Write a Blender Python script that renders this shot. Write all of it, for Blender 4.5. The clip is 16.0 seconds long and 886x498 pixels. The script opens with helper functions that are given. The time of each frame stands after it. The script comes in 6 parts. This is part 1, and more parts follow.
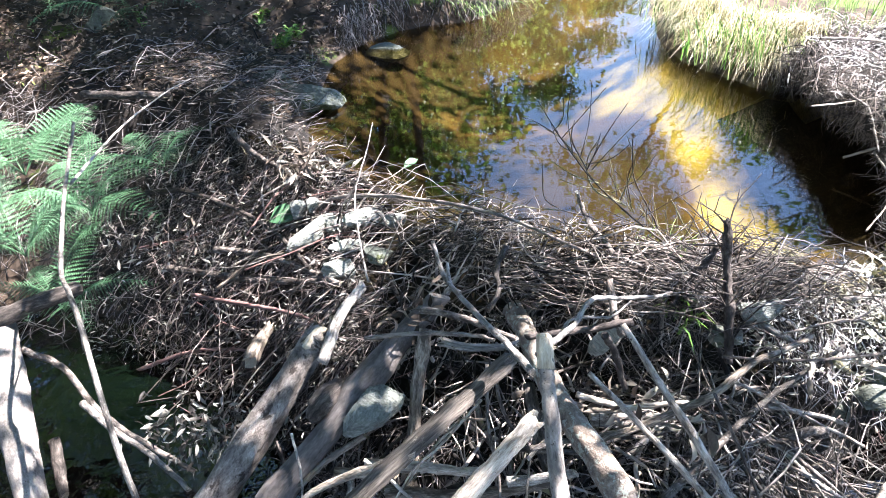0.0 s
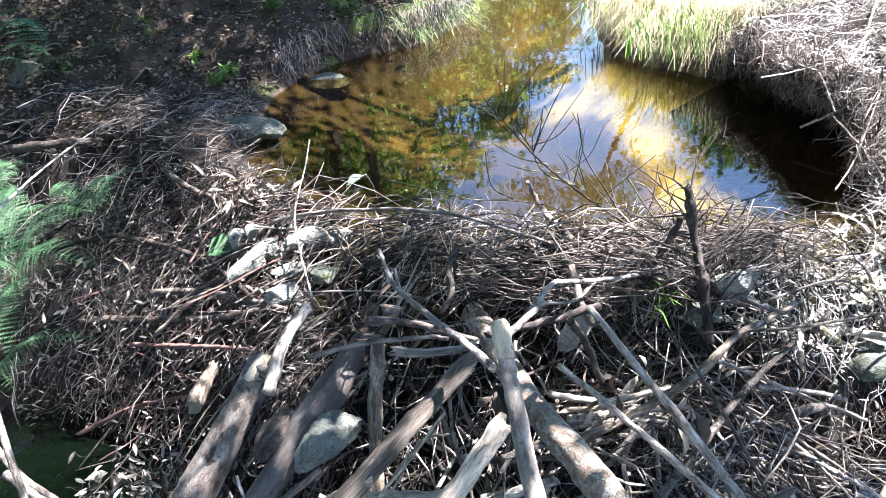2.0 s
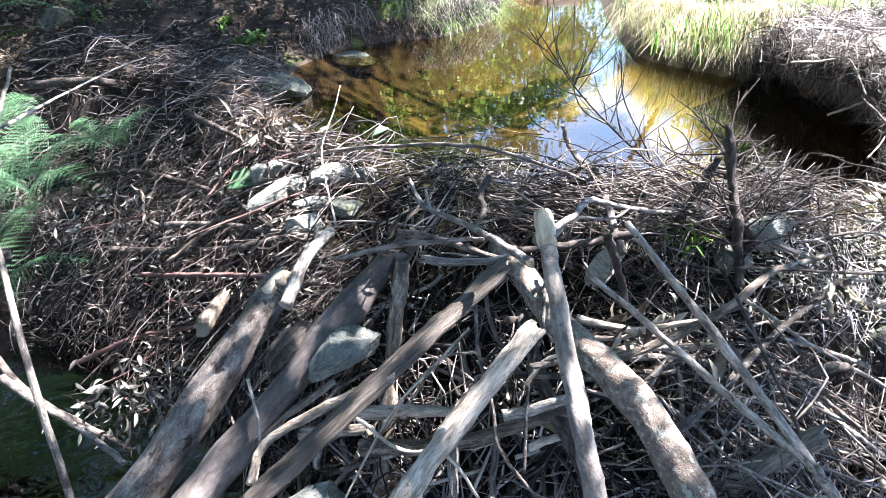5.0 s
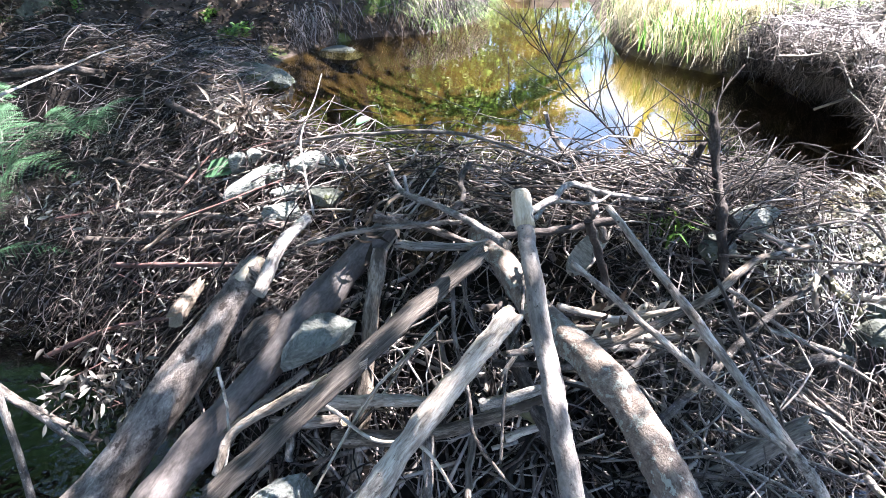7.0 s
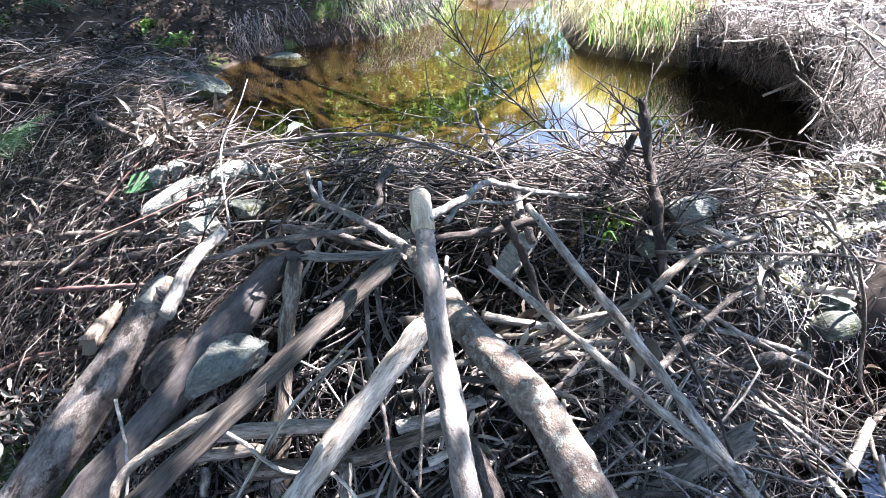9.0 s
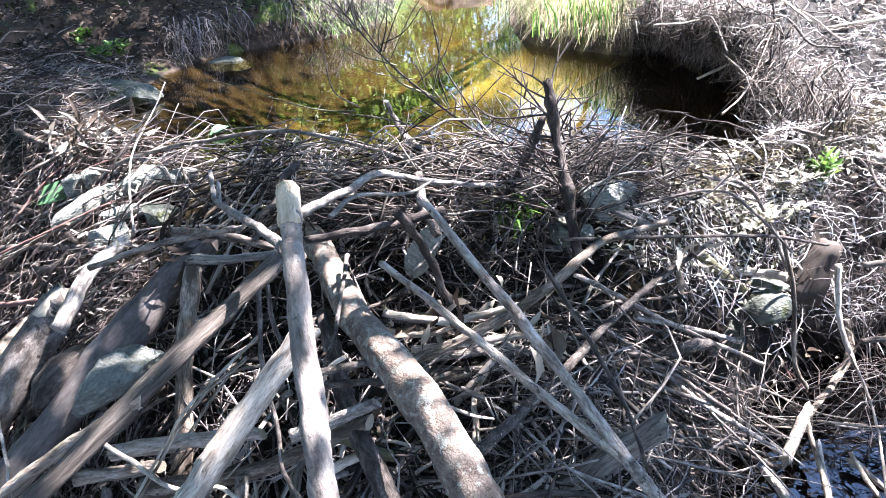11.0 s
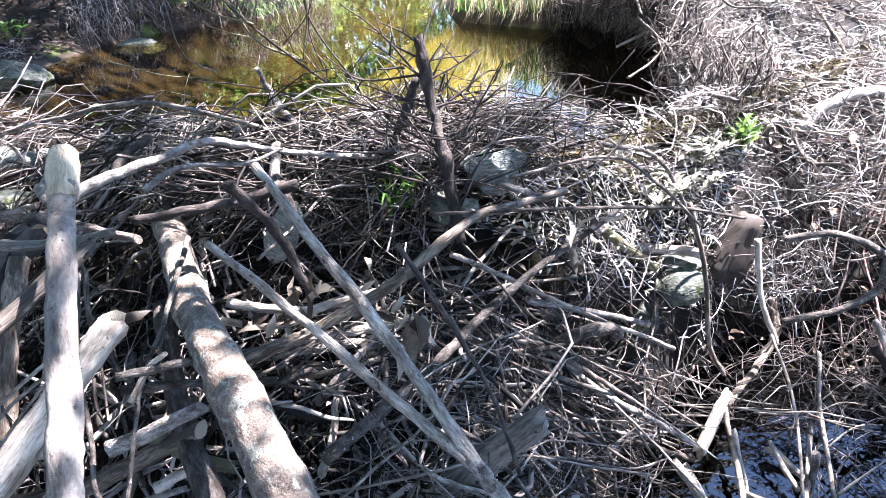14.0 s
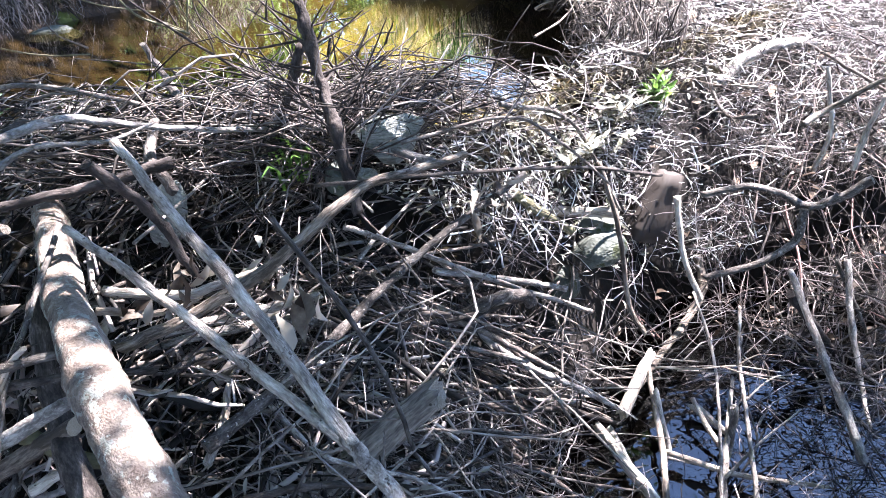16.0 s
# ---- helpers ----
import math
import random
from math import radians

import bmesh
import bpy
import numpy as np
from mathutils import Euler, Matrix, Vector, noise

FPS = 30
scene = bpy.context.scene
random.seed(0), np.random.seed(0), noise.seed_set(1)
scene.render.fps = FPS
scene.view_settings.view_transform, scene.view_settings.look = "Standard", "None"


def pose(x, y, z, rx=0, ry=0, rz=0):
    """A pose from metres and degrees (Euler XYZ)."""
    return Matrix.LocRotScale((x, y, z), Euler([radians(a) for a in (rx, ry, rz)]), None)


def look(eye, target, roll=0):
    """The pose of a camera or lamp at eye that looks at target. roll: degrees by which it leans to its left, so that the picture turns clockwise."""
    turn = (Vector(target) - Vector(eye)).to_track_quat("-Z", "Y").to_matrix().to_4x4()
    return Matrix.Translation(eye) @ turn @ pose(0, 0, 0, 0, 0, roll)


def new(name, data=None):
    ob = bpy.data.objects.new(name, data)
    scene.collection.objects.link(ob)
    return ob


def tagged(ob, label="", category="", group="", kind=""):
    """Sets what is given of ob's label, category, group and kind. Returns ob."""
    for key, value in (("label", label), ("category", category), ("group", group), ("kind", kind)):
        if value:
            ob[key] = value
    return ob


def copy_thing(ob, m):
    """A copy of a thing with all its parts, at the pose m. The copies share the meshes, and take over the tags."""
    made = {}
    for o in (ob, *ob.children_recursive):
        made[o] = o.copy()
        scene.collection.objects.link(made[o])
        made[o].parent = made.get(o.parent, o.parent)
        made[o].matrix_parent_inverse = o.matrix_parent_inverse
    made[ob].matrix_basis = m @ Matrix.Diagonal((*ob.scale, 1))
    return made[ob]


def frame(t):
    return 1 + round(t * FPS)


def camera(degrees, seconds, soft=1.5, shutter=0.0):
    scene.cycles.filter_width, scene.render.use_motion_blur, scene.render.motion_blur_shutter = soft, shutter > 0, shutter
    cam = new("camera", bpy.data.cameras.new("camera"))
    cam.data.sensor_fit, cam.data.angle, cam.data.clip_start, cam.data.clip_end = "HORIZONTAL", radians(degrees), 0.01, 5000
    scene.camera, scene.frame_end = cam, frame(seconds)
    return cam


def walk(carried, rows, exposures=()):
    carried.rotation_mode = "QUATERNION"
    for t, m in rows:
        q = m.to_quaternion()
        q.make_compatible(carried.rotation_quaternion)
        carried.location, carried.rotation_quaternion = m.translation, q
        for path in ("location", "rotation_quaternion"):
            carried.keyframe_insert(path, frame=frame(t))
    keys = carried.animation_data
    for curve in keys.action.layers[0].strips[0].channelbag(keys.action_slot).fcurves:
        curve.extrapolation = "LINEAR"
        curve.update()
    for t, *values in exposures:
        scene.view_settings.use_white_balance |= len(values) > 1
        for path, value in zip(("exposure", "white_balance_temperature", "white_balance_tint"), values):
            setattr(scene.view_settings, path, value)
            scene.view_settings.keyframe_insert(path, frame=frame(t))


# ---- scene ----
cam = camera(66.7, 16.0, soft=0.9)
PATH = [
    (0, (0.0, 0.0, 1.652), (0.002, 1.646, 0.516), -1.3),
    (0.5, (0.007, 0.006, 1.614), (0.02, 1.675, 0.511), -1.9),
    (1, (0.055, 0.014, 1.54), (0.084, 1.701, 0.466), -3.7),
    (1.5, (0.103, 0.052, 1.477), (0.149, 1.75, 0.421), -6.0),
    (2, (0.1, 0.082, 1.383), (0.18, 1.802, 0.366), -5.9),
    (2.5, (0.095, 0.105, 1.338), (0.196, 1.859, 0.382), -6.5),
    (3, (0.064, 0.041, 1.231), (0.189, 1.801, 0.288), -5.7),
    (3.5, (0.083, 0.025, 1.148), (0.201, 1.79, 0.216), -5.1),
    (4, (-0.02, -0.015, 1.068), (0.12, 1.753, 0.143), -2.3),
    (6.5, (-0.074, -0.083, 0.996), (0.041, 1.69, 0.078), 0.1),
    (7, (-0.02, -0.049, 0.95), (0.121, 1.728, 0.044), 0.2),
    (7.5, (0.07, -0.004, 0.92), (0.227, 1.773, 0.016), -0.5),
    (8, (0.121, 0.031, 0.905), (0.293, 1.808, 0.004), -1.0),
    (10.5, (0.364, 0.091, 0.829), (0.562, 1.879, -0.046), -3.2),
    (11, (0.442, 0.106, 0.807), (0.659, 1.89, -0.072), -3.8),
    (11.5, (0.497, 0.137, 0.79), (0.725, 1.92, -0.087), -4.5),
    (12, (0.554, 0.157, 0.78), (0.79, 1.939, -0.098), -4.7),
    (12.5, (0.589, 0.163, 0.753), (0.831, 1.944, -0.124), -4.1),
    (13, (0.636, 0.178, 0.746), (0.891, 1.955, -0.135), -4.1),
    (13.5, (0.674, 0.187, 0.699), (0.947, 1.962, -0.181), -4.1),
    (14, (0.738, 0.235, 0.658), (1.03, 1.998, -0.241), -4.1),
    (14.5, (0.8, 0.257, 0.633), (1.12, 2.006, -0.283), -4.7),
    (15, (0.839, 0.251, 0.614), (1.179, 1.992, -0.31), -5.2),
    (15.5, (0.884, 0.239, 0.6), (1.238, 1.97, -0.337), -6.0),
    (16, (0.921, 0.24, 0.589), (1.286, 1.959, -0.365), -6.2),
]
EXPOSURES = [(0.0, 3.69, 6250, 14), (16.0, 3.76, 6100, 20)]
walk(cam, [(t, look(eye, target, roll)) for t, eye, target, roll in PATH], exposures=EXPOSURES)

# ---- light ----
SUN_ELEVATION, SUN_AZIMUTH = radians(58), radians(70)     # azimuth clockwise from +y
world = bpy.data.worlds.new("sky")
scene.world = world
world.use_nodes = True
wn = world.node_tree
sky = wn.nodes.new("ShaderNodeTexSky")
sky.sky_type = "NISHITA"
sky.sun_disc = False
sky.sun_elevation, sky.sun_rotation = SUN_ELEVATION, SUN_AZIMUTH
sky.air_density, sky.dust_density, sky.ozone_density = 1.0, 0.1, 3.5
wn.nodes["Background"].inputs["Strength"].default_value = 0.07
wn.links.new(sky.outputs["Color"], wn.nodes["Background"].inputs["Color"])
sun = new("sun", bpy.data.lights.new("sun", "SUN"))
sun.data.energy, sun.data.angle, sun.data.color = 5.0, radians(0.6), (1.0, 0.94, 0.86)
toward = Vector((math.sin(SUN_AZIMUTH) * math.cos(SUN_ELEVATION), math.cos(SUN_AZIMUTH) * math.cos(SUN_ELEVATION), math.sin(SUN_ELEVATION)))
sun.matrix_world = look(toward * 40, (0, 0, 0))

# ---- materials ----


def material(name, colours, scale=12.0, rough=0.85, bump=0.3, stretch=(1, 1, 1), fine=60.0, island=0.0, rnd=0.0, spots=None, gloss=0.3, back=0.0, grain=False):
    """A surface of several base colours mixed by coarse and fine noise. spots: (colour, scale, threshold); island / rnd: how much pieces differ."""
    m = bpy.data.materials.new(name)
    m.use_nodes = True
    nt = m.node_tree
    N, Lk = nt.nodes, nt.links
    bsdf = N["Principled BSDF"]
    co = N.new("ShaderNodeTexCoord")
    mp = N.new("ShaderNodeMapping")
    mp.inputs["Scale"].default_value = stretch
    if grain:
        along = N.new("ShaderNodeAttribute")
        along.attribute_name = "grain"
        place = along.outputs["Vector"]
    else:
        place = co.outputs["Object"]
    Lk.new(place, mp.inputs["Vector"])
    n1, n2 = N.new("ShaderNodeTexNoise"), N.new("ShaderNodeTexNoise")
    n1.inputs["Scale"].default_value, n1.inputs["Detail"].default_value, n1.inputs["Roughness"].default_value = scale, 6, 0.65
    n2.inputs["Scale"].default_value, n2.inputs["Detail"].default_value = fine, 4
    Lk.new(mp.outputs["Vector"], n1.inputs["Vector"])
    Lk.new(mp.outputs["Vector"], n2.inputs["Vector"])
    add = N.new("ShaderNodeMath")
    add.operation = "MULTIPLY_ADD"
    Lk.new(n2.outputs["Fac"], add.inputs[0])
    add.inputs[1].default_value = 0.35
    sub = N.new("ShaderNodeMath")
    sub.operation = "SUBTRACT"
    Lk.new(n1.outputs["Fac"], sub.inputs[0])
    sub.inputs[1].default_value = 0.175
    Lk.new(sub.outputs[0], add.inputs[2])
    value = add.outputs[0]
    if island or rnd:
        source = N.new("ShaderNodeNewGeometry").outputs["Random Per Island"] if island else N.new("ShaderNodeObjectInfo").outputs["Random"]
        vary = N.new("ShaderNodeMath")
        vary.operation = "MULTIPLY_ADD"
        Lk.new(source, vary.inputs[0])
        vary.inputs[1].default_value = island or rnd
        mid = N.new("ShaderNodeMath")
        mid.operation = "SUBTRACT"
        Lk.new(value, mid.inputs[0])
        mid.inputs[1].default_value = (island or rnd) / 2
        Lk.new(mid.outputs[0], vary.inputs[2])
        value = vary.outputs[0]
    ramp = N.new("ShaderNodeValToRGB")
    el = ramp.color_ramp.elements
    lo, hi = 0.28, 0.72
    for i, c in enumerate(colours):
        p = lo + (hi - lo) * i / max(1, len(colours) - 1)
        e = el[i] if i < 2 else el.new(p)
        e.position, e.color = p, (*c, 1)
    el[0].position, el[1].position = lo, lo + (hi - lo) / max(1, len(colours) - 1)
    Lk.new(value, ramp.inputs["Fac"])
    colour = ramp.outputs["Color"]
    if spots:
        c, sc, th = spots
        n3 = N.new("ShaderNodeTexNoise")
        n3.inputs["Scale"].default_value, n3.inputs["Detail"].default_value, n3.inputs["Roughness"].default_value = sc, 8, 0.7
        Lk.new(place, n3.inputs["Vector"])
        step = N.new("ShaderNodeMapRange")
        step.inputs["From Min"].default_value, step.inputs["From Max"].default_value = th - 0.018, th + 0.022
        Lk.new(n3.outputs["Fac"], step.inputs["Value"])
        mix = N.new("ShaderNodeMix")
        mix.data_type = "RGBA"
        Lk.new(step.outputs["Result"], mix.inputs["Factor"])
        Lk.new(colour, mix.inputs[6])
        mix.inputs[7].default_value = (*c, 1)
        colour = mix.outputs[2]
    Lk.new(colour, bsdf.inputs["Base Color"])
    bsdf.inputs["Roughness"].default_value = rough
    bsdf.inputs["Specular IOR Level"].default_value = gloss
    if bump:
        b = N.new("ShaderNodeBump")
        b.inputs["Strength"].default_value, b.inputs["Distance"].default_value = bump, 0.01
        Lk.new(add.outputs[0], b.inputs["Height"])
        Lk.new(b.outputs["Normal"], bsdf.inputs["Normal"])
    if back:
        tr, mx = N.new("ShaderNodeBsdfTranslucent"), N.new("ShaderNodeMixShader")
        Lk.new(colour, tr.inputs["Color"])
        mx.inputs["Fac"].default_value = back
        Lk.new(bsdf.outputs[0], mx.inputs[1])
        Lk.new(tr.outputs[0], mx.inputs[2])
        Lk.new(mx.outputs[0], N["Material Output"].inputs["Surface"])
    return m


BARK_PATCHY = material("bark_patchy", [(0.03, 0.025, 0.023), (0.10, 0.085, 0.078), (0.21, 0.185, 0.172), (0.40, 0.37, 0.345)], 24, 0.85, 1.0, fine=220, spots=((0.035, 0.027, 0.024), 15, 0.58), grain=True, stretch=(1, 1, 0.7))
BARK_DARK = material("bark_dark", [(0.012, 0.010, 0.009), (0.036, 0.029, 0.026), (0.085, 0.071, 0.065), (0.21, 0.185, 0.17)], 55, 0.8, 0.9, fine=300, rnd=0.25, grain=True, stretch=(1, 1, 0.4))
BARK_GREY = material("bark_grey", [(0.03, 0.025, 0.023), (0.085, 0.074, 0.068), (0.18, 0.163, 0.152), (0.40, 0.375, 0.35)], 55, 0.8, 1.0, fine=300, rnd=0.3, spots=((0.40, 0.375, 0.345), 110, 0.62), grain=True, stretch=(1, 1, 0.45))
BARK_SILVER = material("bark_silver", [(0.05, 0.043, 0.04), (0.15, 0.138, 0.132), (0.34, 0.32, 0.31)], 55, 0.7, 0.8, fine=300, rnd=0.1, spots=((0.05, 0.042, 0.038), 70, 0.60), grain=True, stretch=(1, 1, 0.45))
BARK_LICHEN = material("bark_lichen", [(0.055, 0.041, 0.034), (0.12, 0.094, 0.08), (0.19, 0.155, 0.132), (0.29, 0.25, 0.22)], 38, 0.85, 0.9, fine=240, spots=((0.27, 0.28, 0.25), 40, 0.56), grain=True, stretch=(1, 1, 0.8))
BARK_BLACK = material("bark_black", [(0.010, 0.008, 0.008), (0.03, 0.024, 0.023), (0.09, 0.075, 0.07)], 34, 0.9, 1.0, fine=140, grain=True, stretch=(1, 1, 0.5))
BARK_PALE = material("bark_pale", [(0.05, 0.041, 0.036), (0.16, 0.138, 0.122), (0.32, 0.288, 0.26), (0.52, 0.485, 0.445)], 50, 0.8, 1.0, fine=300, spots=((0.06, 0.046, 0.04), 45, 0.61), grain=True, stretch=(1, 1, 0.4))
BARK_RED = material("bark_red", [(0.05, 0.026, 0.024), (0.12, 0.068, 0.064), (0.21, 0.14, 0.13)], 24, 0.65, 0.5, fine=100, grain=True, stretch=(1, 1, 0.5))
BARK_OLIVE = material("bark_olive", [(0.04, 0.04, 0.024), (0.095, 0.09, 0.05), (0.17, 0.155, 0.10)], 24, 0.65, 0.5, fine=100, grain=True, stretch=(1, 1, 0.5))
WOOD_PALE = material("wood_pale", [(0.06, 0.047, 0.038), (0.19, 0.158, 0.132), (0.37, 0.32, 0.275), (0.58, 0.53, 0.47)], 60, 0.75, 0.9, fine=300, rnd=0.35, spots=((0.05, 0.038, 0.032), 60, 0.64), grain=True, stretch=(1, 1, 0.22))
WOOD_GREY = material("wood_grey", [(0.04, 0.034, 0.030), (0.11, 0.096, 0.086), (0.21, 0.187, 0.168), (0.34, 0.31, 0.28)], 70, 0.85, 1.0, fine=320, spots=((0.035, 0.028, 0.025), 40, 0.63), grain=True, stretch=(1, 1, 0.15))
BARK_SMOOTH = material("bark_smooth", [(0.055, 0.047, 0.044), (0.13, 0.115, 0.108), (0.21, 0.19, 0.178), (0.33, 0.305, 0.285)], 26, 0.7, 0.5, fine=160, spots=((0.045, 0.036, 0.033), 85, 0.63), grain=True, stretch=(1, 1, 0.7))
BARK_DUSKY = material("bark_dusky", [(0.026, 0.022, 0.022), (0.055, 0.048, 0.047), (0.10, 0.088, 0.086), (0.16, 0.142, 0.138)], 18, 0.75, 0.5, fine=150, grain=True, stretch=(1, 1, 0.4))
WOOD_DARK = material("wood_dark", [(0.022, 0.018, 0.016), (0.055, 0.046, 0.041), (0.11, 0.094, 0.084), (0.20, 0.175, 0.155)], 60, 0.85, 0.9, fine=300, spots=((0.26, 0.23, 0.20), 14, 0.64), grain=True, stretch=(1, 1, 0.12))
WOOD_FRESH = material("wood_fresh", [(0.26, 0.205, 0.15), (0.46, 0.39, 0.30), (0.64, 0.57, 0.47)], 60, 0.7, 0.7, fine=260, spots=((0.12, 0.085, 0.065), 60, 0.66), grain=True, stretch=(1, 1, 0.3))
TWIGS = material("twigs", [(0.006, 0.005, 0.005), (0.016, 0.013, 0.012), (0.040, 0.033, 0.031), (0.105, 0.090, 0.084), (0.30, 0.268, 0.25)], 10, 0.75, 0.3, island=0.95)
TWIGS_RED = material("twigs_reddish", [(0.010, 0.007, 0.007), (0.026, 0.019, 0.018), (0.065, 0.048, 0.046), (0.22, 0.18, 0.172)], 10, 0.7, 0.3, island=0.9)
# Bleached wood, made paler still for the sun on mound and bank.
TWIGS_PALE = material("twigs_bleached_lit", [(0.02, 0.016, 0.018), (0.075, 0.062, 0.066), (0.25, 0.225, 0.232), (0.74, 0.71, 0.72)], 10, 0.75, 0.3, island=1.0)
# This dark tone also stands for shade deep in the dam and brush.
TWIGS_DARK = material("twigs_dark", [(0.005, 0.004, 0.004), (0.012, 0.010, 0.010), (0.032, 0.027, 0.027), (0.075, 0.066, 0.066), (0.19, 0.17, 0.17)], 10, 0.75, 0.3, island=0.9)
# Dark tone carries the shade under the mound's overhang.
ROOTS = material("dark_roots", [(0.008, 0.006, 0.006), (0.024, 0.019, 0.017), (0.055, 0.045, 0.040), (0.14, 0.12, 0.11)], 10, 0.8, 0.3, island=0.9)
DEAD_LEAF = material("dead_leaf", [(0.035, 0.026, 0.021), (0.085, 0.068, 0.056), (0.155, 0.134, 0.112), (0.29, 0.265, 0.23)], 9, 0.6, 0.2, island=0.9, back=0.2)
LITTER = material("leaf_litter", [(0.014, 0.010, 0.008), (0.036, 0.025, 0.019), (0.078, 0.054, 0.042), (0.24, 0.18, 0.14)], 9, 0.75, 0.2, island=0.95, back=0.15)
WILTED = material("wilted_leaf", [(0.02, 0.017, 0.016), (0.05, 0.045, 0.042), (0.10, 0.093, 0.086), (0.22, 0.21, 0.195)], 9, 0.6, 0.2, island=0.9, back=0.2)
GREEN_LEAF = material("green_leaf", [(0.03, 0.07, 0.015), (0.07, 0.15, 0.03), (0.14, 0.25, 0.05)], 8, 0.45, 0.15, island=0.6, back=0.35)
# Leaf colour whitened to carry the strong sun on the crest.
SILVER_LEAF = material("pale_leaf", [(0.16, 0.16, 0.12), (0.36, 0.355, 0.30), (0.62, 0.60, 0.54)], 8, 0.5, 0.15, island=0.7, back=0.25)
TREE_LEAF = material("tree_leaf", [(0.02, 0.05, 0.01), (0.05, 0.11, 0.02), (0.11, 0.19, 0.035)], 3, 0.45, 0.0, island=0.6, back=0.4)
FERN_GREEN = material("fern_green", [(0.026, 0.066, 0.032), (0.052, 0.122, 0.062), (0.10, 0.195, 0.11)], 8, 0.55, 0.1, island=0.4, back=0.35)
BUSH_LEAF = material("bush_leaf", [(0.06, 0.12, 0.02), (0.14, 0.24, 0.045), (0.26, 0.36, 0.08)], 3, 0.45, 0.0, island=0.6, back=0.45)
GRASS = material("grass_blades", [(0.02, 0.06, 0.012), (0.06, 0.145, 0.025), (0.13, 0.25, 0.05), (0.31, 0.39, 0.15)], 3, 0.5, 0.0, island=0.8, back=0.4)
STRAW = material("straw_blades", [(0.20, 0.17, 0.09), (0.40, 0.35, 0.22), (0.62, 0.57, 0.42)], 3, 0.6, 0.0, island=0.7, back=0.3)
MOSS = material("moss", [(0.02, 0.035, 0.008), (0.06, 0.09, 0.02), (0.13, 0.16, 0.04)], 20, 0.9, 0.8, island=0.4)
STONE = material("stone_grey", [(0.075, 0.081, 0.075), (0.155, 0.165, 0.154), (0.28, 0.29, 0.27)], 18, 0.85, 1.0, fine=70, rnd=0.15, spots=((0.10, 0.10, 0.09), 30, 0.62), stretch=(1.2, 1.2, 5))
STONE_GREEN = material("stone_greenish", [(0.03, 0.034, 0.028), (0.062, 0.07, 0.06), (0.125, 0.137, 0.12)], 10, 0.75, 0.8, fine=70, rnd=0.1, spots=((0.035, 0.042, 0.016), 9, 0.58))
# Mud coloured near black to carry the shade inside dam and mound.
SHADED_MUD = material("shade_black_mud", [(0.003, 0.0025, 0.002), (0.009, 0.007, 0.006), (0.024, 0.018, 0.016)], 8, 0.85, 0.8, fine=40)


def ground_material():
    """Soil, sandy orange under the pond with shade and sun toned into the bed, green moss in patches: by place in the
    world.
    """
    m = material("ground_soil", [(0.012, 0.008, 0.006), (0.035, 0.024, 0.017), (0.075, 0.052, 0.038)], 5, 0.9, 0.8, fine=40, spots=((0.05, 0.07, 0.015), 1.7, 0.60))
    nt = m.node_tree
    N, Lk = nt.nodes, nt.links
    bsdf = N["Principled BSDF"]
    old = bsdf.inputs["Base Color"].links[0].from_socket
    att = N.new("ShaderNodeAttribute")
    att.attribute_name = "sand"
    n = N.new("ShaderNodeTexNoise")
    n.inputs["Scale"].default_value, n.inputs["Detail"].default_value = 1.6, 4
    geo = N.new("ShaderNodeNewGeometry")
    Lk.new(geo.outputs["Position"], n.inputs["Vector"])
    # Shade and sun on the pond bed, put into its colour.
    bed_shade = N.new("ShaderNodeAttribute")
    bed_shade.attribute_name = "bed_shade"
    shift = N.new("ShaderNodeMath")
    shift.operation = "SUBTRACT"
    Lk.new(n.outputs["Fac"], shift.inputs[0])
    Lk.new(bed_shade.outputs["Fac"], shift.inputs[1])
    ramp = N.new("ShaderNodeValToRGB")
    e = ramp.color_ramp.elements
    e[0].position, e[0].color = 0.30, (0.018, 0.011, 0.006, 1)
    e[1].position, e[1].color = 0.80, (0.40, 0.35, 0.12, 1)
    k = e.new(0.56)
    k.color = (0.075, 0.047, 0.018, 1)
    Lk.new(shift.outputs[0], ramp.inputs["Fac"])
    mix = N.new("ShaderNodeMix")
    mix.data_type = "RGBA"
    Lk.new(att.outputs["Fac"], mix.inputs["Factor"])
    Lk.new(old, mix.inputs[6])
    Lk.new(ramp.outputs["Color"], mix.inputs[7])
    Lk.new(mix.outputs[2], bsdf.inputs["Base Color"])
    return m


